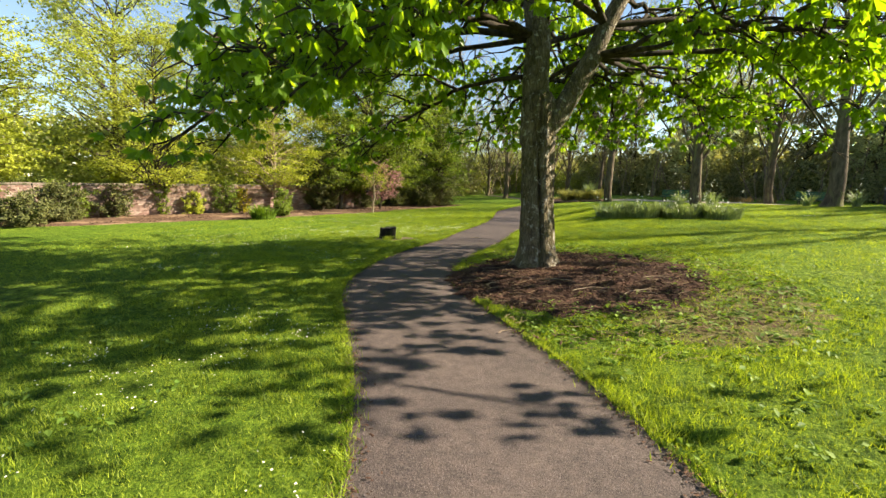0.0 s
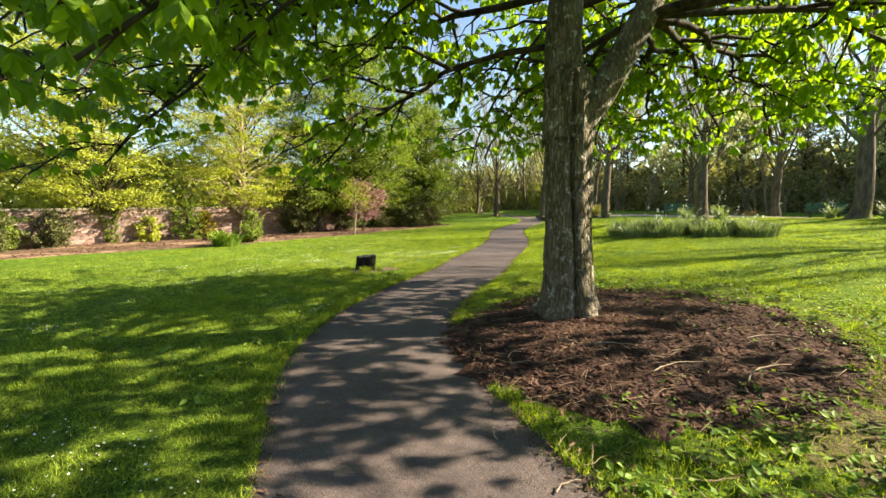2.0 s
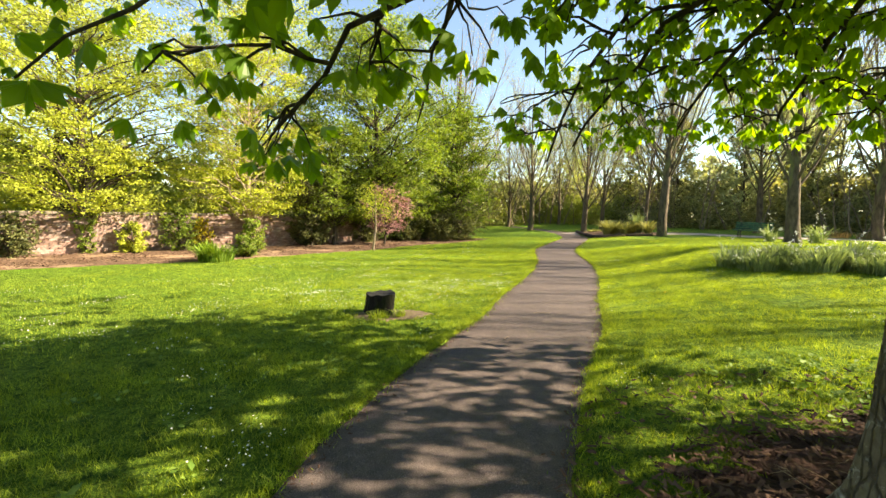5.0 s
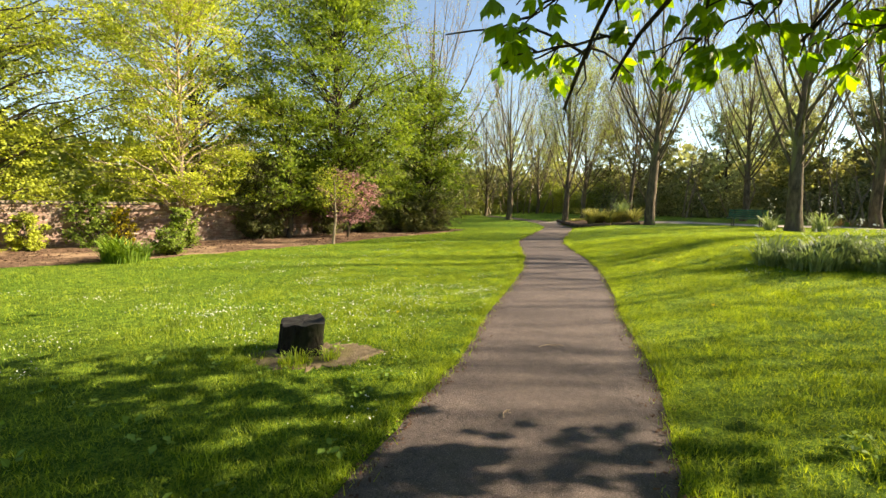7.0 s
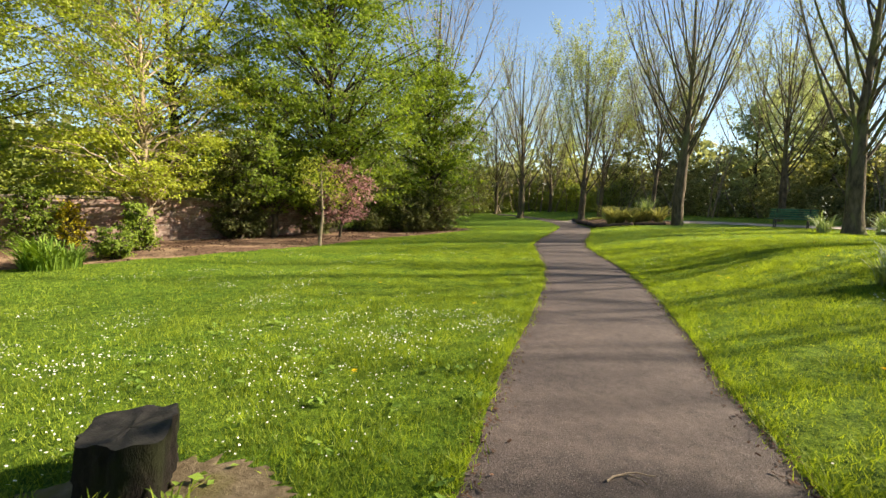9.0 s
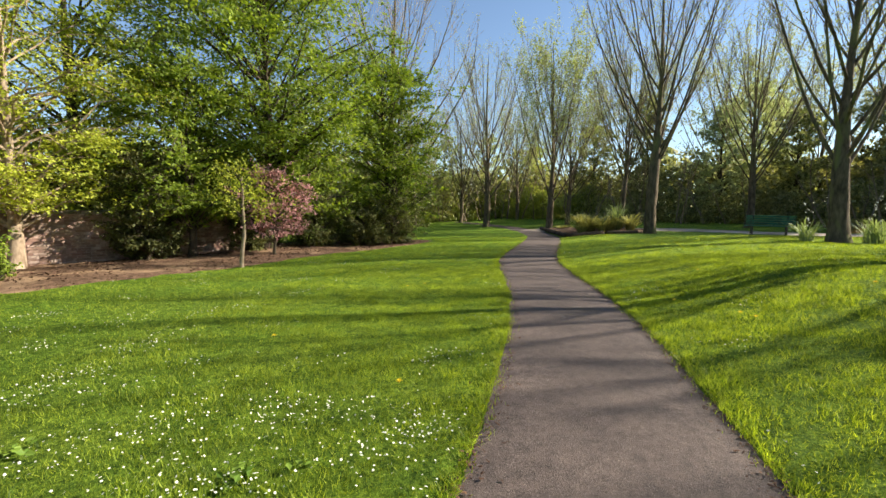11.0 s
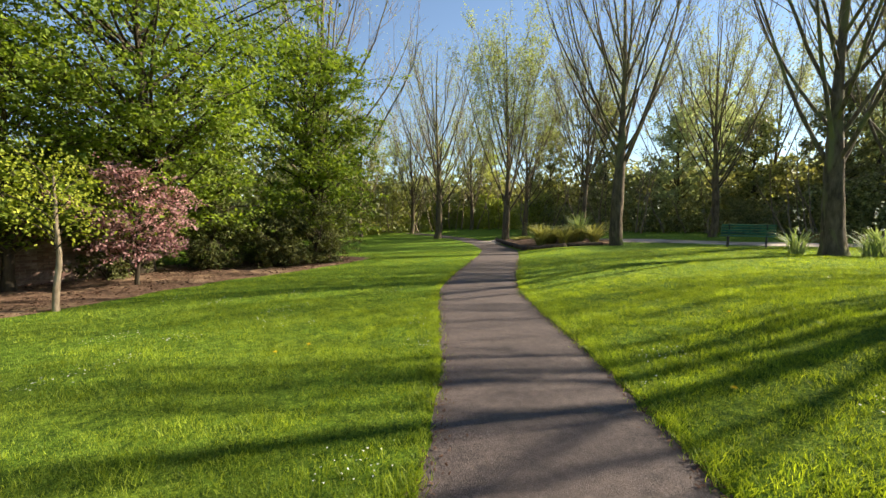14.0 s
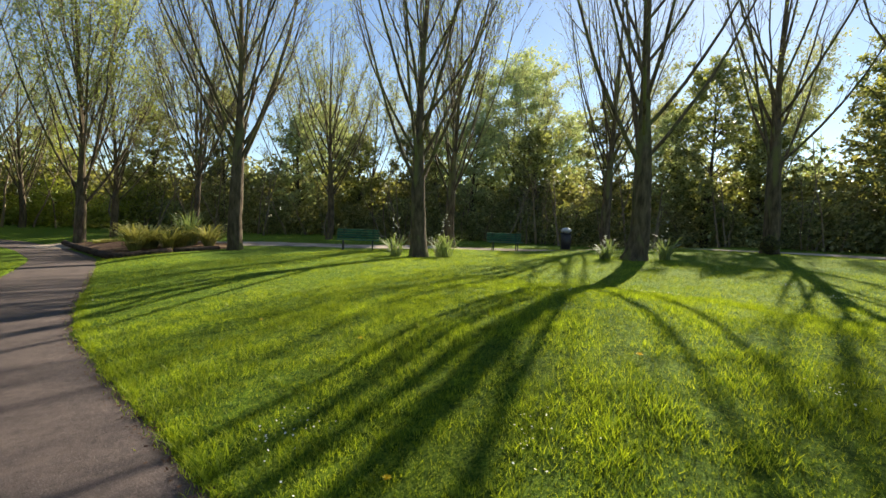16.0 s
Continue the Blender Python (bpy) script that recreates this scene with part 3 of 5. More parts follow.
                twig(b, b + np.array((np.cos(az2) * l2, np.sin(az2) * l2, rng.uniform(-0.32, 0.06))))
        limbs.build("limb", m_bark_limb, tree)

    golden = 2.399
    # low spreading limbs, then higher ones
    for k in range(13):
        az = 0.35 + k * golden + rng.normal(0, 0.12)
        st = stemA if k % 2 else stemB
        p = st[4 + k % 3]
        east = -0.6 * max(math.cos(az), 0)
        limb(p, az, rng.uniform(4.8, 5.9) + east, 0.20, 0.55, 0.075, 12)
    for k in range(12):
        az = k * golden + 1.0
        st = stemA if k % 2 else stemB
        p = st[4 + k % 4]
        limb(p, az, rng.uniform(4.2, 5.6), 0.48, 0.36, 0.065, 11)
    for k in range(10):
        az = k * golden + 2.0
        st = stemA if k % 2 else stemB
        p = st[8 + k % 3]
        limb(p, az, rng.uniform(2.0, 3.2), 0.8, 0.3, 0.045, 7)
    # long upper limbs over the lawn to the north
    limb(stemA[5], 1.55, 6.2, 0.34, 0.24, 0.07, 9)
    limb(stemB[5], 1.2, 6.2, 0.34, 0.26, 0.07, 9)
    # named limbs that the walk passes: one towards the benches, one over the left lawn, three past the trunk
    limb(stemB[3], 0.25, 6.6, 0.12, 0.10, 0.06, 12)
    limb(stemB[3], -0.2, 5.2, 0.20, 0.32, 0.055, 10)
    limb(stemB[3], -0.65, 3.4, 0.22, 0.36, 0.055, 13)
    limb(stemA[3], 3.75, 5.5, 0.22, 0.60, 0.075, 15)
    limb(stemA[3], 4.05, 3.6, 0.22, 0.58, 0.065, 14)
    limb(stemA[3], 3.2, 5.8, 0.22, 0.55, 0.08, 14)
    limb(stemA[3], 2.75, 5.4, 0.16, 0.50, 0.075, 14)
    limb(stemA[2], 2.97, 3.4, 0.02, 0.40, 0.05, 9)
    for az, ln in ((2.04, 4.7), (1.83, 4.0), (1.55, 4.1), (1.25, 4.0), (0.95, 4.0), (0.65, 4.4)):
        limb(stemB[3], az, ln, 0.09, 0.35, 0.065, 8)
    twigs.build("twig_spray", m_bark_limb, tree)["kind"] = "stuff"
    # palmate leaf: seven leaflets that hang like an umbrella
    def palmate(count, outline, down):
        V, F = [], []
        for q in range(count):
            a = radians(-132 + 264 * q / (count - 1))
            ln = 1.0 - 0.32 * abs(2 * q / (count - 1) - 1) ** 1.5
            ax = np.array((math.cos(a) * math.cos(down), math.sin(a) * math.cos(down), -math.sin(down)))
            sd = np.array((-math.sin(a), math.cos(a), 0))
            n0 = len(V)
            V.append(ax * 0.03)
            for f, w in outline:
                c = ax * f * ln - np.array((0, 0, 0.10 * f ** 3))
                fold = np.array((0, 0, w * 0.28))
                V += [c - sd * w * ln + fold, c, c + sd * w * ln + fold]
            V.append(ax * ln - np.array((0, 0, 0.12)))
            m = len(outline)
            F += [(n0, n0 + 1, n0 + 2), (n0, n0 + 2, n0 + 3)]
            for k in range(m - 1):
                i = n0 + 1 + 3 * k
                F += [(i, i + 3, i + 4), (i, i + 4, i + 1), (i + 1, i + 4, i + 5), (i + 1, i + 5, i + 2)]
            i = n0 + 1 + 3 * (m - 1)
            F += [(i, i + 3, i + 1), (i + 1, i + 3, i + 2)]
        return np.array(V), np.array(F)

    LV, LF = palmate(6, [(0.70, 0.25)], radians(52))
    NV, NF = palmate(7, [(0.34, 0.09), (0.72, 0.22), (0.90, 0.15)], radians(56))
    tips = np.array(tips)
    n = len(tips)
    per = 3
    P = np.repeat(tips, per, 0) + rng.normal(0, 0.10, (n * per, 3))
    over = np.abs(P[:, 0] - path_x(P[:, 1])) < 0.7
    P = P[P[:, 2] > np.where(over, 2.35, 1.95)]
    P = P[(P[:, 1] > 3.4) | (P[:, 2] > 2.6) | (P[:, 0] > 3.2)]
    P = P[~gone(P) & ((P[:, 1] < 10.6) | (P[:, 2] > 2.62))]
    R = turns(len(P), rng, 0.42)
    S = rng.uniform(0.12, 0.20, len(P))
    near = np.flatnonzero((P[:, 1] > 9.8) & (P[:, 2] < 4.6) & (np.abs(P[:, 0] - 0.3) < 4.2))[:280]
    rest = np.ones(len(P), bool)
    rest[near] = False
    V = np.einsum("nij,kj->nki", R[rest], LV) * S[rest][:, None, None] + P[rest][:, None]
    F = (np.arange(rest.sum())[:, None, None] * len(LV) + LF[None]).reshape(-1, 3)
    crown = mesh_object("crown", V.reshape(-1, 3), F, m_chest, tree, False, "fresh green palmate leaves")
    crown["kind"] = "stuff"
    me = None
    for k in near:
        if me is None:
            ob = mesh_object("leaf", NV, NF, m_chest, tree)
            me = ob.data
        else:
            ob = new("leaf", me)
            ob.parent = tree
        m = Matrix(R[k].tolist()).to_4x4()
        ob.matrix_basis = Matrix.Translation(P[k].tolist()) @ m @ Matrix.Scale(float(S[k]), 4)
    return tree


chestnut()


# ---- tall limes: bare fans of branches just coming into leaf ----
def vase_tree(x, y, height, r0, fork, seed, spread=0.5, leaves=500, label="", foot=1.25, lean=(0, 0), mat=None, bud=None, size=0.09, N=23, per=4):
    rng = np.random.default_rng(seed)
    tree = tagged(new("lime_tree"), label or "tall lime tree with upswept bare branches breaking into leaf", "tree", "lime trees round the lawn")
    z = gz(x, y)
    tree.location = (x, y, z)
    n = 16
    s = np.linspace(0, 1, n)
    L = np.stack([lean[0] * s + 0.12 * np.sin(s * 5 + seed), lean[1] * s + 0.1 * np.sin(s * 4 + 2 * seed), -0.1 + s * height * 0.93], -1)
    L[0, :2] = 0
    rad = r0 * (1 - s) ** 0.8 * 0.92 + 0.02
    full = rad.copy()
    rad *= 1 - 0.42 * np.clip((L[:, 2] - fork) / 3.0, 0, 1)
    tk = Tubes()
    fine = np.linspace(0, 1, 40)
    tk.add(np.stack([np.interp(fine, s, L[:, i]) for i in range(3)], -1), np.interp(fine, s, rad) * (1 + (foot - 1) * np.exp(-fine * 60)), 18, 0.035, rng)
    tk.build("trunk", mat or m_bark_grey, tree, "ridged grey-brown trunk")
    tw = Tubes()
    pos = []
    for k in range(N):
        f = fork / height + (0.62 - fork / height) * (k / N) ** 1.25
        p = np.array([np.interp(f, s, L[:, i]) for i in range(3)])
        az = k * 2.399 + rng.normal(0, 0.25)
        ln = height * (0.60 - 0.45 * (f - fork / height)) * rng.uniform(0.8, 1.1)
        m = 9
        u = np.linspace(0, 1, m)
        tilt = radians(rng.uniform(22, 46)) * spread / 0.5
        out = ln * math.sin(tilt) * (u - 0.30 * u ** 2)
        up = ln * (math.cos(tilt) * u + 0.14 * u ** 2)
        P = p + np.stack([np.cos(az) * out, np.sin(az) * out, up], -1) + rng.normal(0, 0.05, (m, 3)) * u[:, None]
        r1 = np.interp(f, s, full) * rng.uniform(0.34, 0.50)
        br = Tubes()
        br.add(P, r1 * 0.53 * (1 - u) ** 0.9 + 0.010, 7)
        br.build("limb", mat or m_bark_grey, tree)
        for q in range(8):
            g = 0.25 + 0.7 * (q + rng.uniform()) / 8
            b = np.array([np.interp(g, u, P[:, i]) for i in range(3)])
            a2 = az + rng.normal(0, 1.0)
            l2 = ln * rng.uniform(0.20, 0.38) * (1.2 - 0.5 * g)
            t2 = radians(rng.uniform(15, 40))
            e = b + np.array((np.cos(a2) * l2 * math.sin(t2), np.sin(a2) * l2 * math.sin(t2), l2 * math.cos(t2)))
            B = arc(b, e, (np.cos(a2) * 0.05 * l2, np.sin(a2) * 0.05 * l2, 0), rng, 5, 0.03)
            tw.add(B, np.linspace(max(0.012, r1 * 0.15), 0.005, 5), 4)
            pos.append(e)
            for w in range(per):
                c = B[rng.integers(1, 5)]
                a3 = a2 + rng.normal(0, 1.2)
                l3 = rng.uniform(0.5, 1.4)
                t3 = radians(rng.uniform(10, 50))
                c2 = c + np.array((np.cos(a3) * l3 * math.sin(t3), np.sin(a3) * l3 * math.sin(t3), l3 * math.cos(t3)))
                tw.add(arc(c, c2, (0, 0, 0), rng, 3, 0.02), (0.0065, 0.005, 0.003) if per < 4 else (0.010, 0.008, 0.005), 3)
                pos += [c2, (c + c2) / 2]
    tw.build("twig_spray", m_twig, tree, "fine upright twigs")["kind"] = "stuff"
    pos = np.array(pos)
    if leaves:
        leaves = leaves * 2
        P = pos[rng.integers(0, len(pos), leaves)] + rng.normal(0, 0.16, (leaves, 3))
        c = leaf_cloud("crown", P, size, bud or m_bud, rng, tree, 0.9, "small yellow-green young leaves")
        c["kind"] = "stuff"
    return tree


vase_tree(14.9, 24.0, 15.0, 0.33, 3.0, 21, 0.50, 350, "stout lime tree with a daffodil clump at its foot", 1.5, N=15, per=2)
vase_tree(11.4, 30.6, 15.5, 0.30, 2.7, 22, 0.52, 1200, "lime tree beside the bench with daffodils at its foot", 1.5, N=21, per=3)
vase_tree(17.4, 34.6, 15.0, 0.27, 2.8, 23, 0.42, 2600)
vase_tree(7.35, 37.6, 16.0, 0.30, 3.6, 24, 0.48, 1500, "lime tree at the corner of the planted bed")
vase_tree(3.1, 45.8, 14.5, 0.25, 2.0, 25, 0.40, 8000, "lime tree in pale young leaf standing in the bed", size=0.13)
vase_tree(-1.6, 51.0, 15.5, 0.28, 2.5, 26, 0.44, 4500)
vase_tree(15.3, 43.5, 14.0, 0.22, 3.0, 27, 0.45, 3600)
vase_tree(21.5, 21.3, 14.5, 0.30, 3.2, 28, 0.48, 500, N=14, per=2)
vase_tree(19.6, 16.6, 14.5, 0.30, 3.0, 38, 0.55, 900, "broad lime tree breaking into leaf on the rise", N=20, per=3)
vase_tree(22.6, 28.3, 15.0, 0.26, 3.5, 29, 0.46, 1200, N=20, per=3)
vase_tree(7.6, 43.5, 12.0, 0.14, 3.0, 30, 0.42, 3000, "slender lime tree behind the planted bed")
vase_tree(5.0, 49.5, 10.0, 0.20, 2.2, 31, 0.5, 3500, "small tree with pale young leaves behind the bed", bud=m_bud)
vase_tree(-4.5, 60, 13, 0.2, 2.0, 32, 0.45, 2500)
vase_tree(1.5, 62, 13, 0.2, 2.0, 33, 0.45, 3500, size=0.14)
vase_tree(-8.5, 55, 12, 0.18, 1.8, 35, 0.45, 3500, "slender tree in pale yellow-green leaf", size=0.14)
for k, (x, y, h) in enumerate([(12, 59, 16), (19, 55, 17), (25, 52, 16), (30, 49, 17), (35, 42, 16), (39, 33, 17), (41, 24, 16), (42, 14, 16)]):
    vase_tree(x, y, h, 0.24, 3.0, 360 + k, 0.5, 3600, "tall hazy tree breaking into leaf above the wood", size=0.17, N=14, per=2, bud=m_haze)
vase_tree(-6.5, 37.5, 16, 0.34, 3.0, 34, 0.62, 700, "tall bare tree rising behind the green trees")


# ---- leafy trees and shrubs ----
def leafy_tree(name, x, y, height, radius, base, seed, mat, n_leaves, size, label, r0=0.2, clumps=60, flat=0.35, bark=None, category="tree", z=None, lean=(0, 0), group="", low=0.15, twiggy=2):
    """A trunk, limbs to many layered sprays, and leaves about the sprays with gaps between."""
    rng = np.random.default_rng(seed)
    tree = tagged(new(name), label, category, group)
    tree.location = (x, y, gz(x, y) if z is None else z)
    top = height * 0.8
    s = np.linspace(0, 1, 12)
    L = np.stack([lean[0] * s + 0.15 * np.sin(4 * s + seed), lean[1] * s + 0.15 * np.sin(3 * s + 1.7 * seed), -0.1 + s * top], -1)
    L[0, :2] = 0
    rad = r0 * (1 - 0.9 * s)
    rad[0] *= 1.35
    tk = Tubes()
    tk.add(L, rad, 12, 0.05, rng)
    tk.build("trunk", bark or m_bark_dark, tree)
    br = Tubes()
    C, ROOT = [], []
    for k in range(clumps):
        h = base + (height - base) * ((k + rng.uniform()) / clumps)
        f = (h - base) / (height - base)
        env = radius * (0.55 + 0.9 * f) * math.sqrt(max(1 - f ** 2.2, 0.02)) * 1.02
        az = k * 2.399 + rng.normal(0, 0.4)
        d = env * math.sqrt(rng.uniform(0.12, 1.0)) * rng.uniform(0.8, 1.12)
        c = np.array((lean[0] * f + d * math.cos(az), lean[1] * f + d * math.sin(az), h))
        hb = max(h - d * rng.uniform(0.3, 0.7) - 0.3, base * 0.6)
        g = min(hb / top, 0.97)
        p = np.array([np.interp(g, s, L[:, i]) for i in range(3)])
        br.add(arc(p, c, (0, 0, 0.08 * d), rng, 7, 0.06), np.linspace(max(r0 * 0.32 * (1 - 0.6 * f), 0.02), 0.008, 7), 5)
        C.append(c)
        ROOT.append(p)
    C, ROOT = np.array(C), np.array(ROOT)
    # flat sprays: leaves set along fine twigs that leave each limb's outer half
    m = 10
    S0 = np.repeat(C, m, 0) + (np.repeat(ROOT, m, 0) - np.repeat(C, m, 0)) * rng.uniform(0, 0.5, (len(C) * m, 1))
    az = rng.uniform(0, 2 * np.pi, len(S0))
    ln = radius * rng.uniform(0.12, 0.36, len(S0))
    S1 = S0 + np.stack([np.cos(az) * ln, np.sin(az) * ln, ln * rng.normal(0.05, 0.22, len(S0)) * (1 + flat)], -1)
    for k in range(0, len(S0), twiggy or len(S0)):
        br.add(arc(S0[k], S1[k], (0, 0, 0.04), rng, 3), (0.012, 0.009, 0.005), 3)
    br.build("branchwork", bark or m_bark_dark, tree)["kind"] = "stuff"
    pick = rng.integers(0, len(S0), n_leaves)
    t = rng.uniform(0.05, 1.05, n_leaves) ** 0.8
    P = S0[pick] + (S1[pick] - S0[pick]) * t[:, None]
    wide = 0.028 * radius
    P = P + rng.normal(0, 1, (n_leaves, 3)) * np.array((wide, wide, wide * (0.25 + 0.7 * flat)))
    P[:, 2] -= 0.10 * t ** 2 * ln[pick]
    P = P[P[:, 2] > low]
    c = leaf_cloud("crown", P, size, mat, rng, tree, 0.5 + 0.4 * flat)
    c["kind"] = "stuff"
    return tree


# bright row before and behind the wall
leafy_tree("hornbeam_tree", -12.95, 23.2, 10.0, 4.6, 1.9, 41, m_horn, 46000, 0.09, "hornbeam in fresh yellow-green leaf by the brick wall", 0.17, 80, 0.25, m_bark_pale, low=1.35)
leafy_tree("hornbeam_tree", -16.4, 18.9, 9.0, 4.8, 1.9, 42, m_horn, 46000, 0.09, "ivy-clad hornbeam in yellow-green leaf by the wall", 0.2, 80, 0.25, low=1.35)
leafy_tree("hornbeam_tree", -20.5, 13.0, 8.5, 4.8, 1.8, 43, m_horn, 34000, 0.12, "hornbeam in yellow-green spring leaf near the wall", 0.22, 70, 0.25, low=1.35)
leafy_tree("field_maple", -9.9, 30.0, 12.5, 6.4, 1.6, 44, m_green, 76000, 0.14, "large dense green tree overhanging the soil bed", 0.26, 140, 0.3, low=1.2)
leafy_tree("field_maple", -6.2, 34.6, 9.0, 3.8, 1.4, 45, m_green, 30000, 0.14, "green tree leaning over the dark shrubs", 0.2, 80, 0.3)
leafy_tree("field_maple", -10.7, 26.7, 6.2, 3.3, 1.5, 51, m_green, 17000, 0.12, "dark-stemmed green tree with drooping boughs before the wall", 0.13, 60, 0.3, low=1.0)
leafy_tree("holly_tree", -11.4, 25.5, 3.6, 1.5, 0.5, 52, m_shrub, 8000, 0.09, "dark evergreen tree standing against the brick wall", 0.07, 40, 0.5)
leafy_tree("ash_tree", -16.5, 28.5, 15, 6.2, 1.8, 46, m_far, 26000, 0.15, "tall ash coming thinly into leaf behind the wall", 0.28, 80, 0.4)
leafy_tree("ash_tree", -23, 23, 14, 6.5, 1.5, 47, m_far, 20000, 0.19, "tall tree thinly in leaf behind the wall", 0.28, 80, 0.4)
leafy_tree("ash_tree", -29, 14, 13, 6.5, 1.2, 48, m_far, 16000, 0.22, "tall tree thinly in leaf behind the wall", 0.28, 80, 0.4)
leafy_tree("ash_tree", -31, 4, 12, 6.5, 1.2, 49, m_far, 12000, 0.24, "broad yellow-green tree behind the wall", 0.28, 70, 0.35)
leafy_tree("blossom_tree", -8.3, 27.6, 3.1, 1.75, 0.9, 50, m_pink, 7000, 0.075, "small weeping tree in dull pink blossom", 0.06, 34, 0.8)


def shrub(x, y, w, h, seed, mat, n, size, label, name="shrub", group=""):
    return leafy_tree(name, x, y, h, w, 0.15, seed, mat, n, size, label, 0.04, 24, 0.9, m_bark_dark, "shrub", None, (0, 0), group, 0.05, 3)


shrub(-5.4, 33.0, 1.9, 2.3, 61, m_shrub, 10080, 0.09, "dense dark evergreen shrub at the bed's end")
shrub(-7.6, 33.2, 1.8, 2.2, 62, m_shrub, 8640, 0.09, "dark green shrub under the trees")
shrub(-10.7, 19.9, 0.6, 0.8, 63, m_green, 2520, 0.07, "low rounded green shrub on the bare soil")
shrub(-11.5, 21.4, 0.7, 1.4, 64, m_green, 3240, 0.08, "leafy light green shrub on the soil")
shrub(-13.9, 21.6, 0.5, 1.4, 65, m_yellow_leaf, 1584, 0.08, "yellow-flowered shrub against the wall")
shrub(-18.0, 15.6, 1.4, 1.6, 66, m_green, 6480, 0.09, "green laurel shrub against the wall")
shrub(-20.6, 11.8, 1.5, 1.6, 67, m_shrub, 6480, 0.09, "dark green shrub against the wall")
shrub(-22.6, 9.8, 1.3, 1.9, 37, m_shrub, 5000, 0.09, "dark green shrub against the wall")
shrub(-24.6, 7.6, 1.4, 1.7, 38, m_green, 5000, 0.09, "broad green shrub against the wall")
shrub(-17.0, 14.6, 1.3, 1.6, 361, m_shrub, 6500, 0.085, "dense dark laurel standing out from the wall")
shrub(-16.4, 12.9, 1.2, 1.2, 362, m_shrub, 6500, 0.085, "dense dark laurel standing out from the wall")
shrub(-17.0, 16.9, 1.0, 1.5, 39, m_shrub, 4000, 0.09, "dark twiggy shrub before the wall")
# extra tree, put here so that its low boughs shade the wall
leafy_tree("hornbeam_tree", -19.3, 11.2, 5.2, 2.8, 1.2, 40, m_horn, 14000, 0.11, "small hornbeam with low boughs, added to dapple the wall", 0.1, 50, 0.3, low=0.95)
shrub(-15.2, 19.6, 0.7, 1.2, 68, m_horn, 2880, 0.08, "ivy shoots round the foot of the tree")
shrub(-9.9, 28.9, 1.5, 2.0, 54, m_shrub, 6480, 0.09, "dark shrub at the end of the brick wall")
shrub(-8.6, 31.2, 1.7, 2.3, 55, m_shrub, 7200, 0.09, "dark evergreen shrub under the large tree")
shrub(-6.6, 32.0, 1.5, 1.7, 56, m_shrub, 5760, 0.09, "dark spreading shrub with bare stems")
shrub(-11.9, 25.6, 0.7, 1.3, 57, m_shrub, 2520, 0.09, "dark shrub in front of the wall")
shrub(-14.4, 21.0, 0.9, 1.8, 58, m_green, 3600, 0.08, "ivy-green shrub against the wall")
shrub(-16.2, 18.6, 0.6, 2.2, 59, m_green, 2880, 0.07, "ivy clothing the foot of the tree")
shrub(-19.5, 13.2, 1.2, 1.7, 53, m_green, 4320, 0.09, "broad green shrub against the wall")
shrub(-11.3, 26.0, 0.9, 1.3, 69, m_shrub, 3600, 0.09, "dark shrub in the shade of the wall")


# ---- brick wall ----
def brick_wall():
    rng = np.random.default_rng(17)
    ends = [((-27.5, 5.0), (-18.7, 14.9)), ((-18.7, 14.9), (-10.3, 29.0))]
    root = tagged(new("wall_brick"), "old weathered red brick garden wall with worn coping", "wall", kind="structure")
    bm = bmesh.new()
    box(bm, 0, 0, 0, 0.216, 0.05, 0.064, 0)
    one = part("brick", bm, m_wall, root)
    cube = np.array([q.co[:] for q in one.data.vertices])
    quads = np.array([list(f.vertices) for f in one.data.polygons])
    first = True
    for seg, ((x0, y0), (x1, y1)) in enumerate(ends):
        ln = math.hypot(x1 - x0, y1 - y0)
        place = pose(x0, y0, -0.05, 0, 0, math.degrees(math.atan2(y1 - y0, x1 - x0)))
        bm = bmesh.new()
        box(bm, ln / 2, 0, 0.5, ln, 0.32, 1.62, 0.01)
        body = part("mortar", bm, m_mortar, root)
        body.matrix_basis = place
        P = []
        for row in range(21):
            for k in range(int(ln / 0.228)):
                u = (k + 0.5 + 0.5 * (row % 2)) * 0.228
                if u < ln - 0.11:
                    P.append((u, -0.146 - rng.uniform(0, 0.014), -0.23 + row * 0.0745))
        P = np.array(P)
        near = (P[:, 0] > 8.2) & (P[:, 0] < 11.3) & (seg == 1)
        for p in P[near]:
            ob = one if first else new("brick", one.data)
            first = False
            ob.parent = root
            ob.matrix_basis = place @ pose(*p, 0, rng.normal(0, 0.8), rng.normal(0, 1.0))
        rest = P[~near]
        V = cube[None] * rng.uniform(0.94, 1.02, (len(rest), 1, 3)) + rest[:, None]
        F = (np.arange(len(rest))[:, None, None] * 8 + quads[None]).reshape(-1, 4)
        work = mesh_object("brickwork", V, F, m_wall, root)
        work["kind"] = "stuff"
        work.matrix_basis = place
        n = int(ln / 0.6)
        step = ln / n
        for k in range(n):
            bm = bmesh.new()
            box(bm, 0, 0, 0, step - 0.014, 0.40, 0.09, 0.014)
            cap = part("coping_stone", bm, m_coping, root)
            cap.matrix_basis = place @ pose((k + 0.5) * step, rng.normal(0, 0.008), 1.358 + rng.normal(0, 0.006), rng.normal(0, 1), rng.normal(0, 0.6), rng.normal(0, 0.6))


brick_wall()


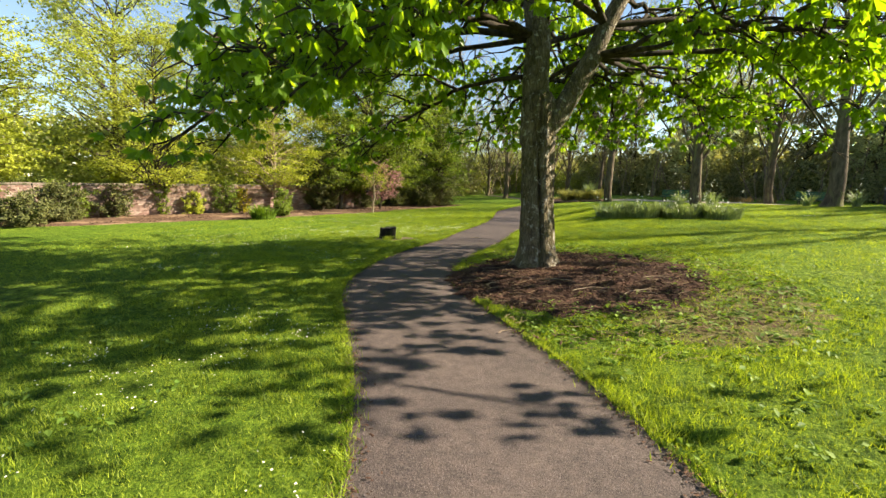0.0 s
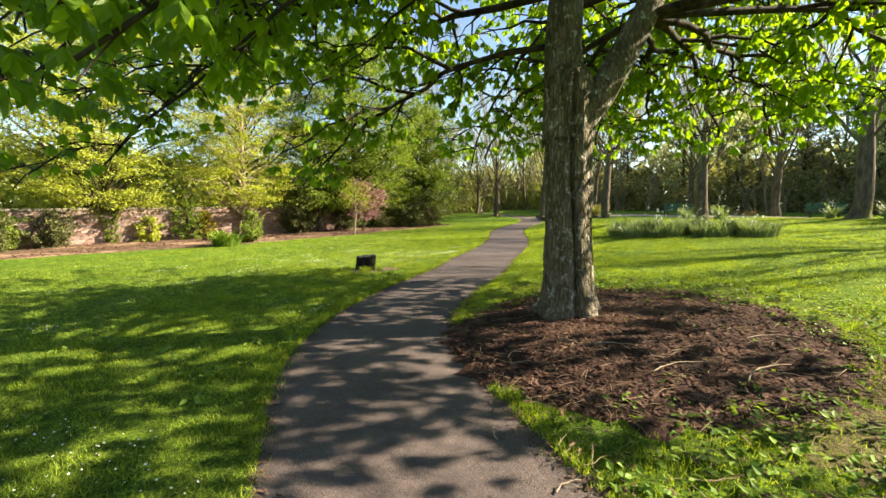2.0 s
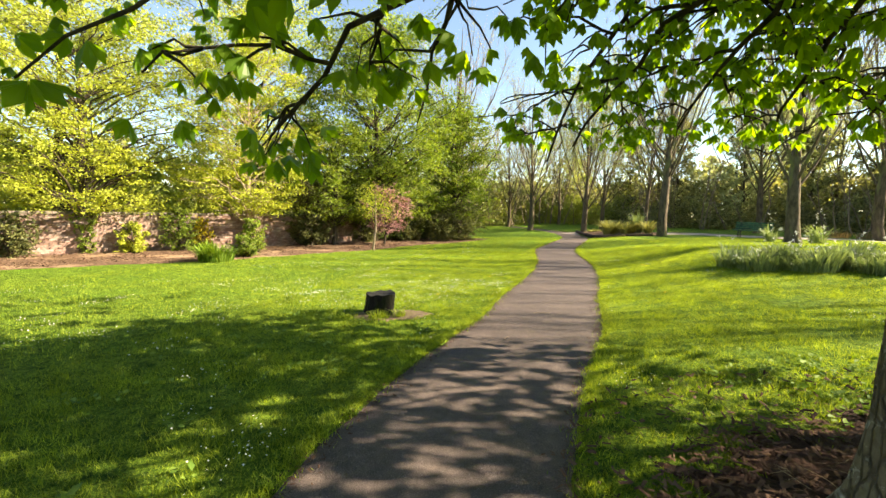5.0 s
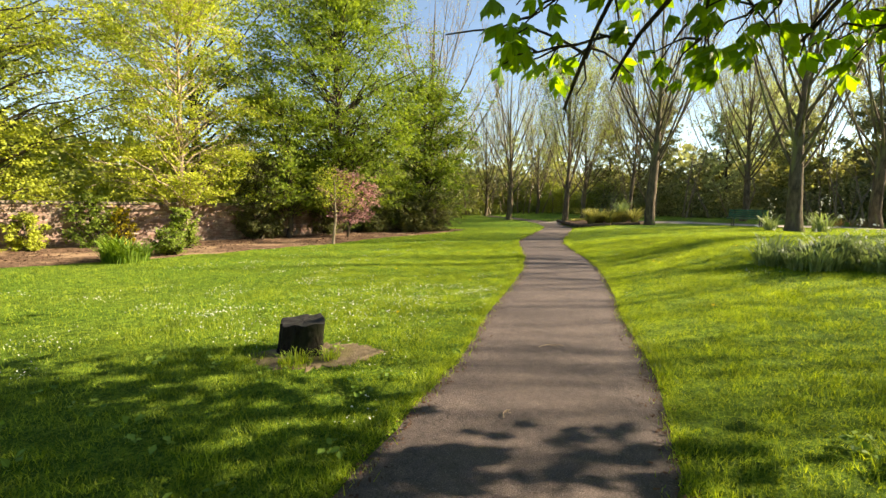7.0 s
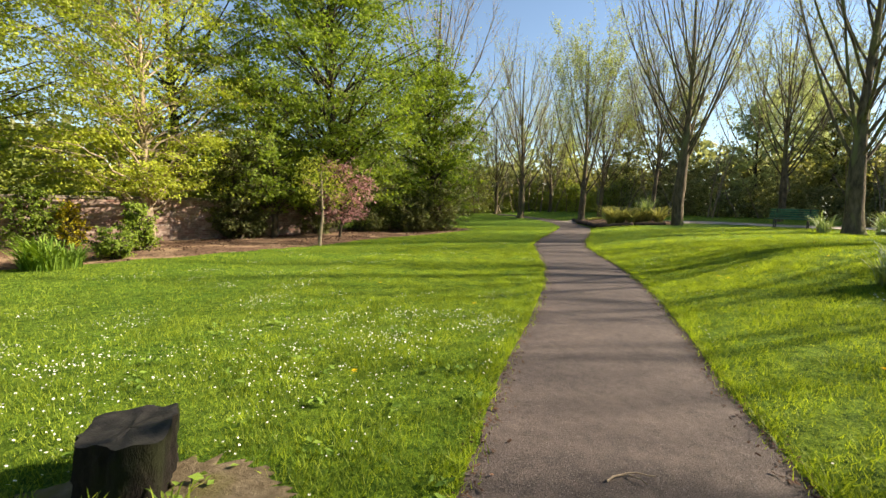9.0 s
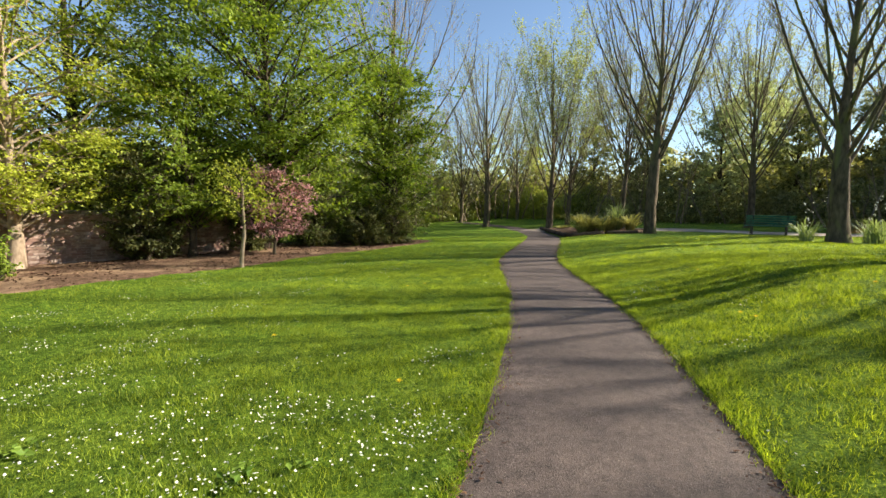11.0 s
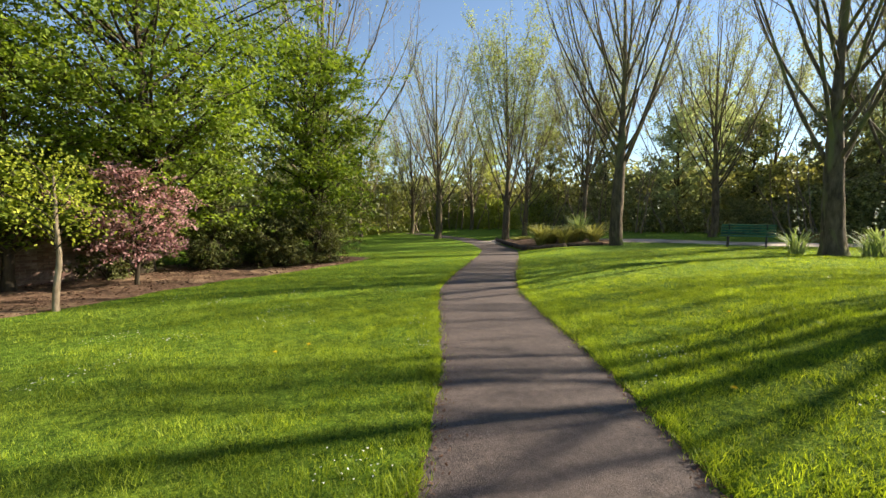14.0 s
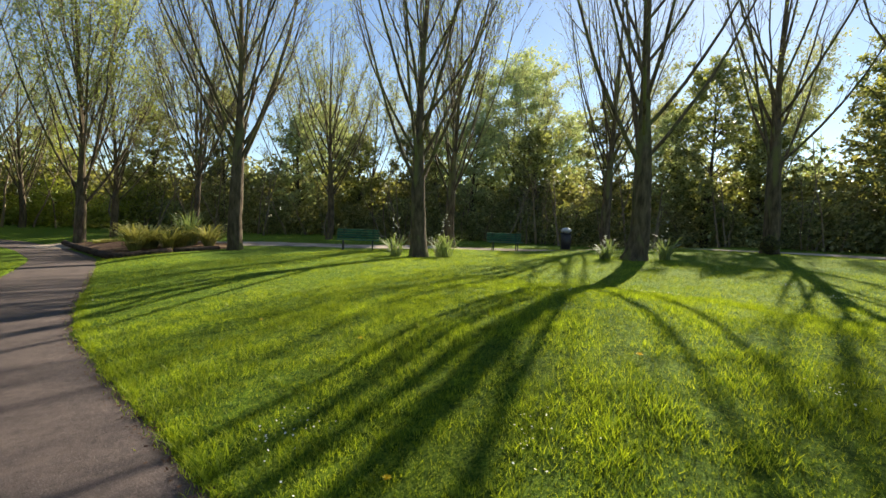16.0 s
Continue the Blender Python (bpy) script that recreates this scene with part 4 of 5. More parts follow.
# ---- stump ----
def stump(x, y):
    rng = np.random.default_rng(5)
    z = gz(x, y)
    st = tagged(new("tree_stump"), "short black rotting tree stump with a slanting cut top", "stump")
    st.location = (x, y, z)
    rows, sides = 14, 44
    a = np.linspace(0, 2 * np.pi, sides, endpoint=False)
    t = np.linspace(0, 1, rows)
    A, T = np.meshgrid(a, t)
    shape = 1 + 0.13 * np.cos(2 * A + 0.6) + 0.07 * np.cos(3 * A + 2) + 0.03 * np.sin(11 * A) + 0.02 * np.sin(17 * A + 1)
    shape = shape * (np.abs(np.cos(A - 0.35)) ** 5 + np.abs(np.sin(A - 0.35)) ** 5) ** (-0.2) * 0.95
    R = 0.215 * shape * (1 + 0.22 * np.exp(-T * 7)) + rng.normal(0, 0.004, A.shape)
    top = 0.345 + 0.020 * np.cos(A) + 0.012 * np.sin(A) + 0.010 * np.sin(7 * A)
    V = np.stack([R * np.cos(A) + 0.05 * T, R * np.sin(A), -0.05 + T * (top + 0.05)], -1)
    i = np.arange(rows * sides).reshape(rows, sides)
    j = np.roll(i, -1, 1)
    F = np.stack([i[:-1], j[:-1], j[1:], i[1:]], -1).reshape(-1, 4)
    mesh_object("bark", V, F, m_stump, st, True)
    rings = np.array([1.0, 0.93, 0.7, 0.45, 0.2, 0.02])
    P = []
    for k, q in enumerate(rings):
        zz = 0.345 + q * (0.020 * np.cos(a) + 0.012 * np.sin(a) + 0.010 * np.sin(7 * a)) - (0.012 if k > 1 else 0) + rng.normal(0, 0.0015, sides) * (k > 0)
        P.append(np.stack([0.05 + R[-1] * q * np.cos(a), R[-1] * q * np.sin(a), zz], -1))
    i = np.arange(len(rings) * sides).reshape(len(rings), sides)
    j = np.roll(i, -1, 1)
    F = np.stack([i[:-1], j[:-1], j[1:], i[1:]], -1).reshape(-1, 4)
    mesh_object("cut_face", np.array(P), F, m_cut, st, True, "grey weathered cut face")


stump(-2.92, 13.05)


# ---- young staked tree on the soil ----
def young_tree(x, y):
    rng = np.random.default_rng(8)
    tr = tagged(new("young_tree"), "young tree with a pale thin trunk on bare soil", "tree")
    tr.location = (x, y, gz(x, y))
    tk = Tubes()
    tk.add(arc((0, 0, -0.05), (0.05, 0.05, 2.5), (0.05, 0, 0), rng, 12, 0.012), np.linspace(0.062, 0.02, 12), 10, 0.06, rng)
    tk.build("trunk", m_bark_pale, tr, "pale brown slender trunk")
    br = Tubes()
    tips = []
    for k in range(16):
        h = 1.15 + 1.3 * k / 16
        az = k * 2.399
        l = 0.8 - 0.3 * k / 16
        e = np.array((math.cos(az) * l, math.sin(az) * l, h + 0.5))
        br.add(arc((0.04, 0, h), e, (0, 0, 0.05), rng, 5, 0.02), np.linspace(0.014, 0.005, 5), 4)
        tips += [e, e * 0.7 + np.array((0, 0, h * 0.3))]
    br.build("branchwork", m_bark_dark, tr)["kind"] = "stuff"
    tips = np.array(tips)
    P = tips[rng.integers(0, len(tips), 1200)] + rng.normal(0, 0.16, (1200, 3))
    c = leaf_cloud("crown", P, 0.07, m_horn, rng, tr)
    c["kind"] = "stuff"


young_tree(-7.75, 24.75)


# ---- strap-leaved clumps ----
def strap_clump(name, spots, n, h, w, mat, seed, label, category="plant", arch=0.5, flowers=0, flower_mat=None, droop=0.6):
    """Tufts of arching blades, each of three joints; spots: (x, y, radius)."""
    rng = np.random.default_rng(seed)
    thing = tagged(new(name), label, category)
    V, F, FP = [], [], []
    tot = sum(r * r for _, _, r in spots)
    for x, y, r in spots:
        m = int(n * r * r / tot)
        d = r * np.sqrt(rng.uniform(0, 1, m))
        a = rng.uniform(0, 2 * np.pi, m)
        bx, by = x + d * np.cos(a), y + d * np.sin(a)
        bz = ground_z(bx, by)
        az = a + rng.normal(0, 0.9, m)
        H = h * rng.uniform(0.4, 1.3, m) * (1 + 0.4 * np.sin(bx * 4.3) * np.sin(by * 5.1))
        out = arch * H * rng.uniform(0.2, 1.2, m)
        W = w * rng.uniform(0.6, 1.3, m)
        side = np.stack([-np.sin(az), np.cos(az), 0 * az], -1) * W[:, None] / 2
        pts = []
        for f, ww in ((0, 0.8), (0.4, 1.0), (0.75, 0.8), (1.0, 0.0)):
            c = np.stack([bx + np.cos(az) * out * f ** 1.7, by + np.sin(az) * out * f ** 1.7, bz + H * (f - droop * arch * f ** 3)], -1)
            pts += [c - side * ww, c + side * ww]
        k = sum(len(q) for q in V)
        V.append(np.stack(pts, 1).reshape(-1, 3))
        b = np.arange(m)[:, None, None] * 8 + k
        F.append((b + np.array([[[0, 1, 3, 2], [2, 3, 5, 4], [4, 5, 7, 6]]])).reshape(-1, 4))
        if flowers:
            s = rng.integers(0, m, int(flowers * r * r / tot) + 1)
            FP.append(np.stack([bx[s], by[s], bz[s] + H[s] * rng.uniform(0.85, 1.15, len(s))], -1))
    ob = mesh_object("leaves", np.concatenate(V), np.concatenate(F), mat, thing)
    ob["kind"] = "stuff"
    if flowers:
        P = np.repeat(np.concatenate(FP), 6, 0)
        P = P + rng.normal(0, 0.012, P.shape)
        fl = leaf_cloud("flowers", P, 0.042, flower_mat or m_white, rng, thing, 1.0, "small white flower heads")
        fl["kind"] = "stuff"
    return thing


strap_clump("daffodil_clump", [(4.0, 17.9, 0.3), (4.4, 17.5, 0.45), (5.0, 17.8, 0.4), (5.2, 17.2, 0.5), (5.9, 17.5, 0.5), (6.3, 16.9, 0.5), (6.9, 17.3, 0.45), (7.5, 16.9, 0.5), (8.0, 17.2, 0.3)], 6500, 0.55, 0.02, m_strap, 71,
            "drift of grey-green daffodil leaves with small white flowers", "flowers", 0.6, 110)
strap_clump("daffodil_clump", [(14.35, 24.75, 0.16), (15.45, 23.25, 0.13)], 190, 0.85, 0.032, m_strap, 72, "daffodil leaves round the foot of a lime", "flowers", 0.9, 14, droop=0.4)
strap_clump("daffodil_clump", [(10.75, 31.2, 0.2), (12.0, 30.05, 0.18), (12.25, 29.9, 0.12)], 220, 0.85, 0.032, m_strap, 73, "daffodil leaves with pale flowers beside the bench tree", "flowers", 0.9, 30, droop=0.4)
strap_clump("sedge_clump", [(4.1, 39.0, 0.14), (4.7, 39.6, 0.18), (5.2, 38.95, 0.13), (5.8, 39.7, 0.2), (6.8, 39.2, 0.14), (6.4, 40.3, 0.16)], 1500, 1.25, 0.045, m_sedge, 74, "yellowish arching sedge in the planted bed", "plant", 1.0, droop=0.45)
strap_clump("iris_clump", [(6.2, 39.9, 0.22)], 260, 1.5, 0.045, m_strap, 75, "green sword-leaved plant in the bed", "plant", 0.5)
strap_clump("sedge_clump", [(4.0, 44.5, 0.5)], 600, 0.4, 0.03, m_sedge, 76, "low pale sedge at the back of the bed", "plant", 0.8)
strap_clump("rusty_grass_clump", [(16.8, 37.4, 0.8), (18.2, 36.6, 0.6)], 700, 0.5, 0.03, m_rust, 77, "rust-coloured ornamental grass beyond the gravel path", "plant", 0.7)
strap_clump("grass_tuft", [(-3.25, 12.72, 0.13), (-2.75, 12.66, 0.15), (-2.5, 12.85, 0.1)], 420, 0.15, 0.008, m_grass, 79, "grass tuft round the foot of the stump", "grass", 0.6)
strap_clump("strap_leaf_plant", [(-10.75, 18.6, 0.5)], 800, 0.75, 0.026, m_weed, 78, "tufted yellow-green strap-leaved plant on the soil", "plant", 0.7)


# ---- planted bed with log edging ----
BED = [(3.2, 37.9), (5.2, 38.3), (7.4, 38.4), (8.4, 40.5), (6.5, 43.0), (3.0, 47.0), (2.5, 47.0), (2.9, 42.0)]
rng = np.random.default_rng(14)
bed2, BED_E = patch("planting_bed", BED, m_soil, 0.06, rng, 0.05, 0.12)
tagged(bed2, "raised soil bed edged with dark logs", "soil", kind="structure")


def log(p, q, r, seed):
    rng = np.random.default_rng(seed)
    t = Tubes()
    P = arc((*p, gz(*p) + r * 0.7), (*q, gz(*q) + r * 0.7), (0, 0, 0), rng, 10, 0.012)
    P = np.vstack([P[:1], P, P[-1:]])
    P[0] -= (P[2] - P[1]) * 0.01
    P[-1] += (P[2] - P[1]) * 0.01
    rr = np.full(12, r)
    rr[0] = rr[-1] = 0.01
    t.add(P, rr, 12, 0.05, rng)
    return tagged(t.build("edging_log", m_log), "dark weathered log edging the planted bed", "log", "edging logs")


log((2.62, 46.6), (2.8, 43.6), 0.13, 1)
log((2.8, 43.5), (2.98, 40.6), 0.14, 2)
log((2.99, 40.5), (3.15, 37.9), 0.14, 3)
log((3.2, 37.75), (5.1, 38.1), 0.12, 4)
log((5.2, 38.12), (6.9, 38.2), 0.11, 5)


# ---- benches ----
def bench(x, y, facing, label):
    """Slatted park bench; facing: the way its sitter looks, degrees."""
    b = tagged(new("park_bench"), label, "bench", "green benches by the gravel path")
    for k in range(4):
        bm = bmesh.new()
        box(bm, 0, 0.06 + k * 0.105, 0.44 - 0.004 * k, 1.8, 0.085, 0.03, 0.006)
        part("seat_slat", bm, m_bench, b)
    lean = Matrix.Rotation(radians(-12), 4, "X")
    for k in range(4):
        bm = bmesh.new()
        box(bm, 0, -0.03 - 0.022 * k, 0.53 + k * 0.105, 1.8, 0.026, 0.085, 0.006, lean)
        part("back_slat", bm, m_bench, b)
    for sx in (-0.62, 0.62):
        bm = bmesh.new()
        box(bm, sx, 0.40, 0.2, 0.05, 0.05, 0.42, 0.006)
        part("leg", bm, m_iron, b)
        bm = bmesh.new()
        box(bm, sx, 0.02, 0.2, 0.05, 0.05, 0.42, 0.006)
        part("leg", bm, m_iron, b)
        bm = bmesh.new()
        box(bm, sx, 0.21, 0.405, 0.05, 0.44, 0.035, 0.005)
        box(bm, sx, -0.07, 0.66, 0.045, 0.03, 0.5, 0.005, lean)
        part("bracket", bm, m_iron, b)
    b.matrix_basis = pose(x, y, gz(x, y) + 0.02, 0, 0, facing - 90)
    return b


bench(11.3, 34.4, 232, "dark green slatted park bench beside a lime tree")
bench(18.5, 31.9, 230, "green slatted park bench on the gravel path")


def litter_bin(x, y):
    t = tagged(new("litter_bin"), "black litter bin with a pale domed top", "bin")
    bm = bmesh.new()
    bmesh.ops.create_cone(bm, cap_ends=True, segments=28, radius1=0.24, radius2=0.27, depth=0.86, matrix=Matrix.Translation((0, 0, 0.45)))
    part("body", bm, m_plastic, t, smooth=True)
    bm = bmesh.new()
    bmesh.ops.create_cone(bm, cap_ends=True, segments=28, radius1=0.29, radius2=0.29, depth=0.06, matrix=Matrix.Translation((0, 0, 0.85)))
    part("rim", bm, m_iron, t, smooth=True)
    bm = bmesh.new()
    bmesh.ops.create_uvsphere(bm, u_segments=28, v_segments=12, radius=0.27, matrix=Matrix.Translation((0, 0, 1.02)) @ Matrix.Diagonal((1, 1, 0.55, 1)))
    part("hood", bm, m_lid, t, "pale grey hood", True)
    for k in range(4):
        bm = bmesh.new()
        a = k * math.pi / 2
        box(bm, 0.24 * math.cos(a), 0.24 * math.sin(a), 0.95, 0.03, 0.03, 0.2, 0.004)
        part("post", bm, m_iron, t)
    t.location = (x, y, gz(x, y) + 0.03)


litter_bin(21.2, 29.9)

# dark lump of shoots at the foot of the far lime
shrub(20.6, 21.2, 0.42, 0.75, 81, m_shrub, 1080, 0.07, "dark leafy shoots at the foot of a lime")

# ---- woods round the lawn ----
def wood_tree(x, y, h, r, seed, mat, n, size, label, base=1.0, name="woodland_tree"):
    return leafy_tree(name, x, y, h, r, base, seed, mat, int(n * 1.05), size * 0.88, label, 0.2, 64, 0.6, m_bark_dark, "tree", None, (0, 0), "woodland trees", 0.3, 0)


rw = np.random.default_rng(90)
RING = [(-14, 42), (-10, 47), (-13, 55), (-7, 66), (-2, 71), (4, 69), (9, 60), (13, 56), (18, 53), (22, 50), (26, 47), (29, 43), (32, 39), (34, 34), (36, 29), (37, 24), (38, 18), (39, 11), (40, 4), (40, -4), (39, -12)]
for k, (x, y) in enumerate(RING):
    if k < 6:
        wood_tree(x, y, 9 + 3 * rw.uniform(), 3.2, 100 + k, m_far if k % 2 else m_bud, 5000, 0.28, "far tree in pale spring leaf", 0.6)
    else:
        kind = k % 3
        wood_tree(x, y, (8.8, 10.0, 9.4)[kind] + rw.uniform(0, 2.0), 2.9, 100 + k, (m_ever, m_scrub, m_willow)[kind], 9500, 0.26,
                  ("dark evergreen tree in the wood", "olive-brown scrubby tree in the wood", "grey-green leafy tree in the wood")[kind], 0.4)
wood_tree(39.0, 46.0, 19.5, 8.2, 140, m_willow, 42000, 0.28, "tall pale green willow beyond the wood", 3.0)
wood_tree(42, 60, 14, 5.5, 141, m_willow, 13000, 0.36, "tall pale green tree beyond the wood", 3.0)
wood_tree(34.0, 26.5, 13, 3.4, 142, m_ever, 11000, 0.28, "tall dark evergreen above the wood", 0.3)
wood_tree(35.5, 17, 13.5, 3.6, 143, m_ever, 11000, 0.28, "tall dark evergreen above the wood", 0.3)


for k, (x, y, h) in enumerate([(24, 60, 14), (40, 51, 14), (45, 43, 14), (48, 34, 15), (49, 25, 15), (50, 15, 15), (51, 4, 14), (30, 66, 14)]):
    wood_tree(x, y, h, 4.6, 150 + k, (m_willow, m_scrub)[k % 2], 7500, 0.38, ("tall hazy grey-green tree deep in the wood", "tall olive-brown tree deep in the wood")[k % 2], 1.0)


def underwood():
    """The dark tangle under the wood, from the far path round to the east."""
    rng = np.random.default_rng(91)
    line = np.array([(-18, 44), (-12, 52), (-8, 63), (0, 68), (7, 60), (12, 54), (18, 50.5), (23, 47), (27, 43), (30, 38), (32.5, 32), (34, 26), (35.5, 18), (36.5, 8), (37, -4), (36, -14)], float)
    L = np.concatenate([[0], np.cumsum(np.linalg.norm(np.diff(line, axis=0), axis=1))])
    n = 95000
    s = rng.uniform(0, L[-1], n)
    c = np.stack([np.interp(s, L, line[:, 0]), np.interp(s, L, line[:, 1])], -1)
    h = 2.6 + 0.9 * np.sin(s * 0.9) + 0.6 * np.sin(s * 2.3 + 1)
    z = h * rng.uniform(0, 1, n) ** 0.8
    c = c + rng.normal(0, 0.8, (n, 2)) * (1.15 - 0.6 * z / h)[:, None]
    P = np.stack([c[:, 0], c[:, 1], ground_z(c[:, 0], c[:, 1]) + z], -1)
    pale = c[:, 0] < 7.5 + rng.normal(0, 1.5, n)
    tagged(leaf_cloud("far_scrub", P[pale], 0.24, m_far, rng, None, 0.9), "pale green scrub beyond the end of the path", "undergrowth", kind="stuff")
    P, s = P[~pale], s[~pale]
    n = len(P)
    # patches meant as lit get the paler olive scrub leaf, others the evergreen
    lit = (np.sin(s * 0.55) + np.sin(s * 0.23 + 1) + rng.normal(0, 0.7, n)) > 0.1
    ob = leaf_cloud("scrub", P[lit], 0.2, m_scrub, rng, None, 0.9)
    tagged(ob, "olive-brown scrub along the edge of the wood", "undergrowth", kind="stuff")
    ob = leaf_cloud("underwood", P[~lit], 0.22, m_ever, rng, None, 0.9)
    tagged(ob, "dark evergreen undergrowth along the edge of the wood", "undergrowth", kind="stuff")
    n = 30000
    s = rng.uniform(0, L[-1], n)
    line2 = line + np.array((3.0, 3.0)) * np.where(line[:, :1] > 10, 1, 0.6)
    c = np.stack([np.interp(s, L, line2[:, 0]), np.interp(s, L, line2[:, 1])], -1) + rng.normal(0, 1.2, (n, 2))
    P = np.stack([c[:, 0], c[:, 1], 0.4 + rng.uniform(0, 1, n) * (6.0 + 1.2 * np.sin(s * 0.6) + 0.8 * np.sin(s * 1.7))], -1)
    ob = leaf_cloud("thicket", P, 0.44, m_thicket, rng, None, 0.9)
    tagged(ob, "dense dark thicket deeper in the wood", "undergrowth", kind="stuff")


underwood()


def hedge_behind_wall():
    rng = np.random.default_rng(93)
    n = 30000
    f = rng.uniform(0, 1, n)
    x = np.interp(f, [0, 0.45, 1], [-31, -22, -11.5]) + rng.normal(0, 0.8, n)
    y = np.interp(f, [0, 0.45, 1], [6, 16.5, 35]) + rng.normal(0, 0.8, n)
    z = rng.uniform(0, 1, n) * (2.3 + np.sin(f * 60) * 0.4 + np.sin(f * 23) * 0.4)
    P = np.stack([x, y, z - 0.1], -1)
    tagged(leaf_cloud("hedge", P, 0.17, m_far, rng, None, 0.9), "straggling pale green hedge behind the brick wall", "hedge", kind="stuff")


hedge_behind_wall()


def wood_depth():
    """Leafage far back in the wood and behind the hedge, which shuts out the low sky."""
    rng = np.random.default_rng(95)
    line = np.array([(-20, 50), (-13, 60), (-6, 72), (2, 74), (10, 66), (16, 60), (22, 56), (28, 52), (33, 46), (37, 38), (39, 30), (40.5, 20), (42, 8), (43, -6), (42, -18)], float)
    L = np.concatenate([[0], np.cumsum(np.linalg.norm(np.diff(line, axis=0), axis=1))])
    n = 17000
    u = rng.uniform(0, L[-1], n)
    c = np.stack([np.interp(u, L, line[:, 0]), np.interp(u, L, line[:, 1])], -1) + rng.normal(0, 0.7, (n, 2))
    P = np.stack([c[:, 0], c[:, 1], rng.uniform(0.2, 5.5, n)], -1)
    tagged(leaf_cloud("deep_thicket", P, 0.85, m_thicket, rng, None, 1.0), "dark leafage deep in the wood", "undergrowth", kind="stuff")
    n = 9000
    f = rng.uniform(0, 1, n)
    P = np.stack([np.interp(f, [0, 0.45, 1], [-36, -27, -15]) + rng.normal(0, 0.8, n), np.interp(f, [0, 0.45, 1], [-4, 20, 42]) + rng.normal(0, 0.8, n), rng.uniform(0, 4.5, n)], -1)
    tagged(leaf_cloud("far_hedge", P, 0.6, m_far, rng, None, 1.0), "pale green thicket beyond the garden wall", "hedge", kind="stuff")


wood_depth()


def wood_stems():
    """Bare thin stems standing among the undergrowth."""
    rng = np.random.default_rng(94)
    line = np.array([(-12, 50), (-6, 62), (3, 64), (8, 57), (13, 52), (18, 49), (23, 45), (27, 41), (30, 36), (32, 30), (33.5, 24), (35, 15), (36, 4)], float)
    t = Tubes()
    for k in range(110):
        u = rng.uniform(0, len(line) - 1.001)
        c = line[int(u)] + (line[int(u) + 1] - line[int(u)]) * (u % 1) + rng.normal(0, 1.0, 2)
        h = rng.uniform(3, 8)
        q = np.array((c[0] + rng.normal(0, 1.0), c[1] + rng.normal(0, 1.0), h))
        t.add(arc((c[0], c[1], 0.1), q, (rng.normal(0, 0.15), 0, 0), rng, 6, 0.06), np.linspace(rng.uniform(0.03, 0.10), 0.012, 6), 5)
        for j in range(5):
            p = np.array((c[0], c[1], 0)) + (q - np.array((c[0], c[1], 0))) * rng.uniform(0.4, 0.95)
            t.add(arc(p, p + rng.normal(0, 1, 3) * (0.7, 0.7, 0.3) + (0, 0, 0.9), (0, 0, 0), rng, 4, 0.04), np.linspace(0.02, 0.006, 4), 4)
    tagged(t.build("wood_stems", m_twig), "bare brown stems among the undergrowth", "saplings", kind="stuff")


wood_stems()


def far_belt():
    """Distant woods that close the view all round."""
    rng = np.random.default_rng(92)
    n = 30000
    a = rng.uniform(0, 2 * np.pi, n)
    r = 85 + rng.normal(0, 4, n)
    h = 9 + 2.5 * np.sin(a * 17) + 2.0 * np.sin(a * 41 + 1)
    z = h * rng.uniform(0, 1, n) ** 0.7
    x, y = 3 + r * np.cos(a), 22 + r * np.sin(a)
    P = np.stack([x, y, ground_z(x, y) + z], -1)
    tagged(leaf_cloud("far_woods", P, 1.6, m_scrub, rng, None, 0.9), "hazy olive woods in the distance", "woods", kind="stuff")


far_belt()

# ---- grass, daisies, litter ----
rng = np.random.default_rng(101)
x, y = lawn_points(620000, (-5.2, 5.2, 1.5, 25.5), rng, 0.7)
tagged(blades("grass", x, y, 0.047, 0.0060, m_grass, rng), "short bright green lawn grass along the path", "grass", kind="stuff")
LAWNS = [(5.2, 15.5, 12, 34, 150000), (-11.5, -5.2, 6, 31, 90000), (-5.2, 5.2, 25.5, 38, 60000), (15.5, 24, 18, 36, 30000), (5.2, 12, 2, 12, 40000), (1.0, 8.5, 18.5, 27, 70000)]
parts_xy = [lawn_points(k, (x0, x1, y0, y1), rng, 0.95) for x0, x1, y0, y1, k in LAWNS]
x, y = (np.concatenate([q[i] for q in parts_xy]) for i in (0, 1))
tagged(blades("grass_far", x, y, 0.047, 0.009, m_grass, rng, 0.6), "bright green lawn grass across the park", "grass", kind="stuff")
# fine short sward close by the path
yy = rng.uniform(2.2, 24.5, 190000)
xx = path_x(yy) + np.where(rng.uniform(size=len(yy)) < 0.5, -1, 1) * (half_w(yy) + 2.6 * rng.uniform(size=len(yy)) ** 1.2)
keep = ~inside(MULCH_E, xx, yy) & ~inside(DUST_E, xx, yy) & ~(inside(THIN_E, xx, yy) & (rng.uniform(size=len(yy)) < 0.6))
tagged(blades("sward", xx[keep], yy[keep], 0.032, 0.0068, m_grass, rng, 0.8), "fine close turf beside the path", "grass", kind="stuff")
# ranker tufts scattered through the lawn
cx, cy = lawn_points(5200, (-5.5, 11.0, 9.0, 30.0), rng, 0.5)
tx_ = np.repeat(cx, 11) + rng.normal(0, 0.045, len(cx) * 11)
ty_ = np.repeat(cy, 11) + rng.normal(0, 0.045, len(cx) * 11)
keep = np.abs(tx_ - path_x(ty_)) > half_w(ty_) + 0.02
tagged(blades("grass_tufts", tx_[keep], ty_[keep], 0.056, 0.008, m_grass, rng, 0.55), "ranker green tufts scattered through the lawn", "grass", kind="stuff")
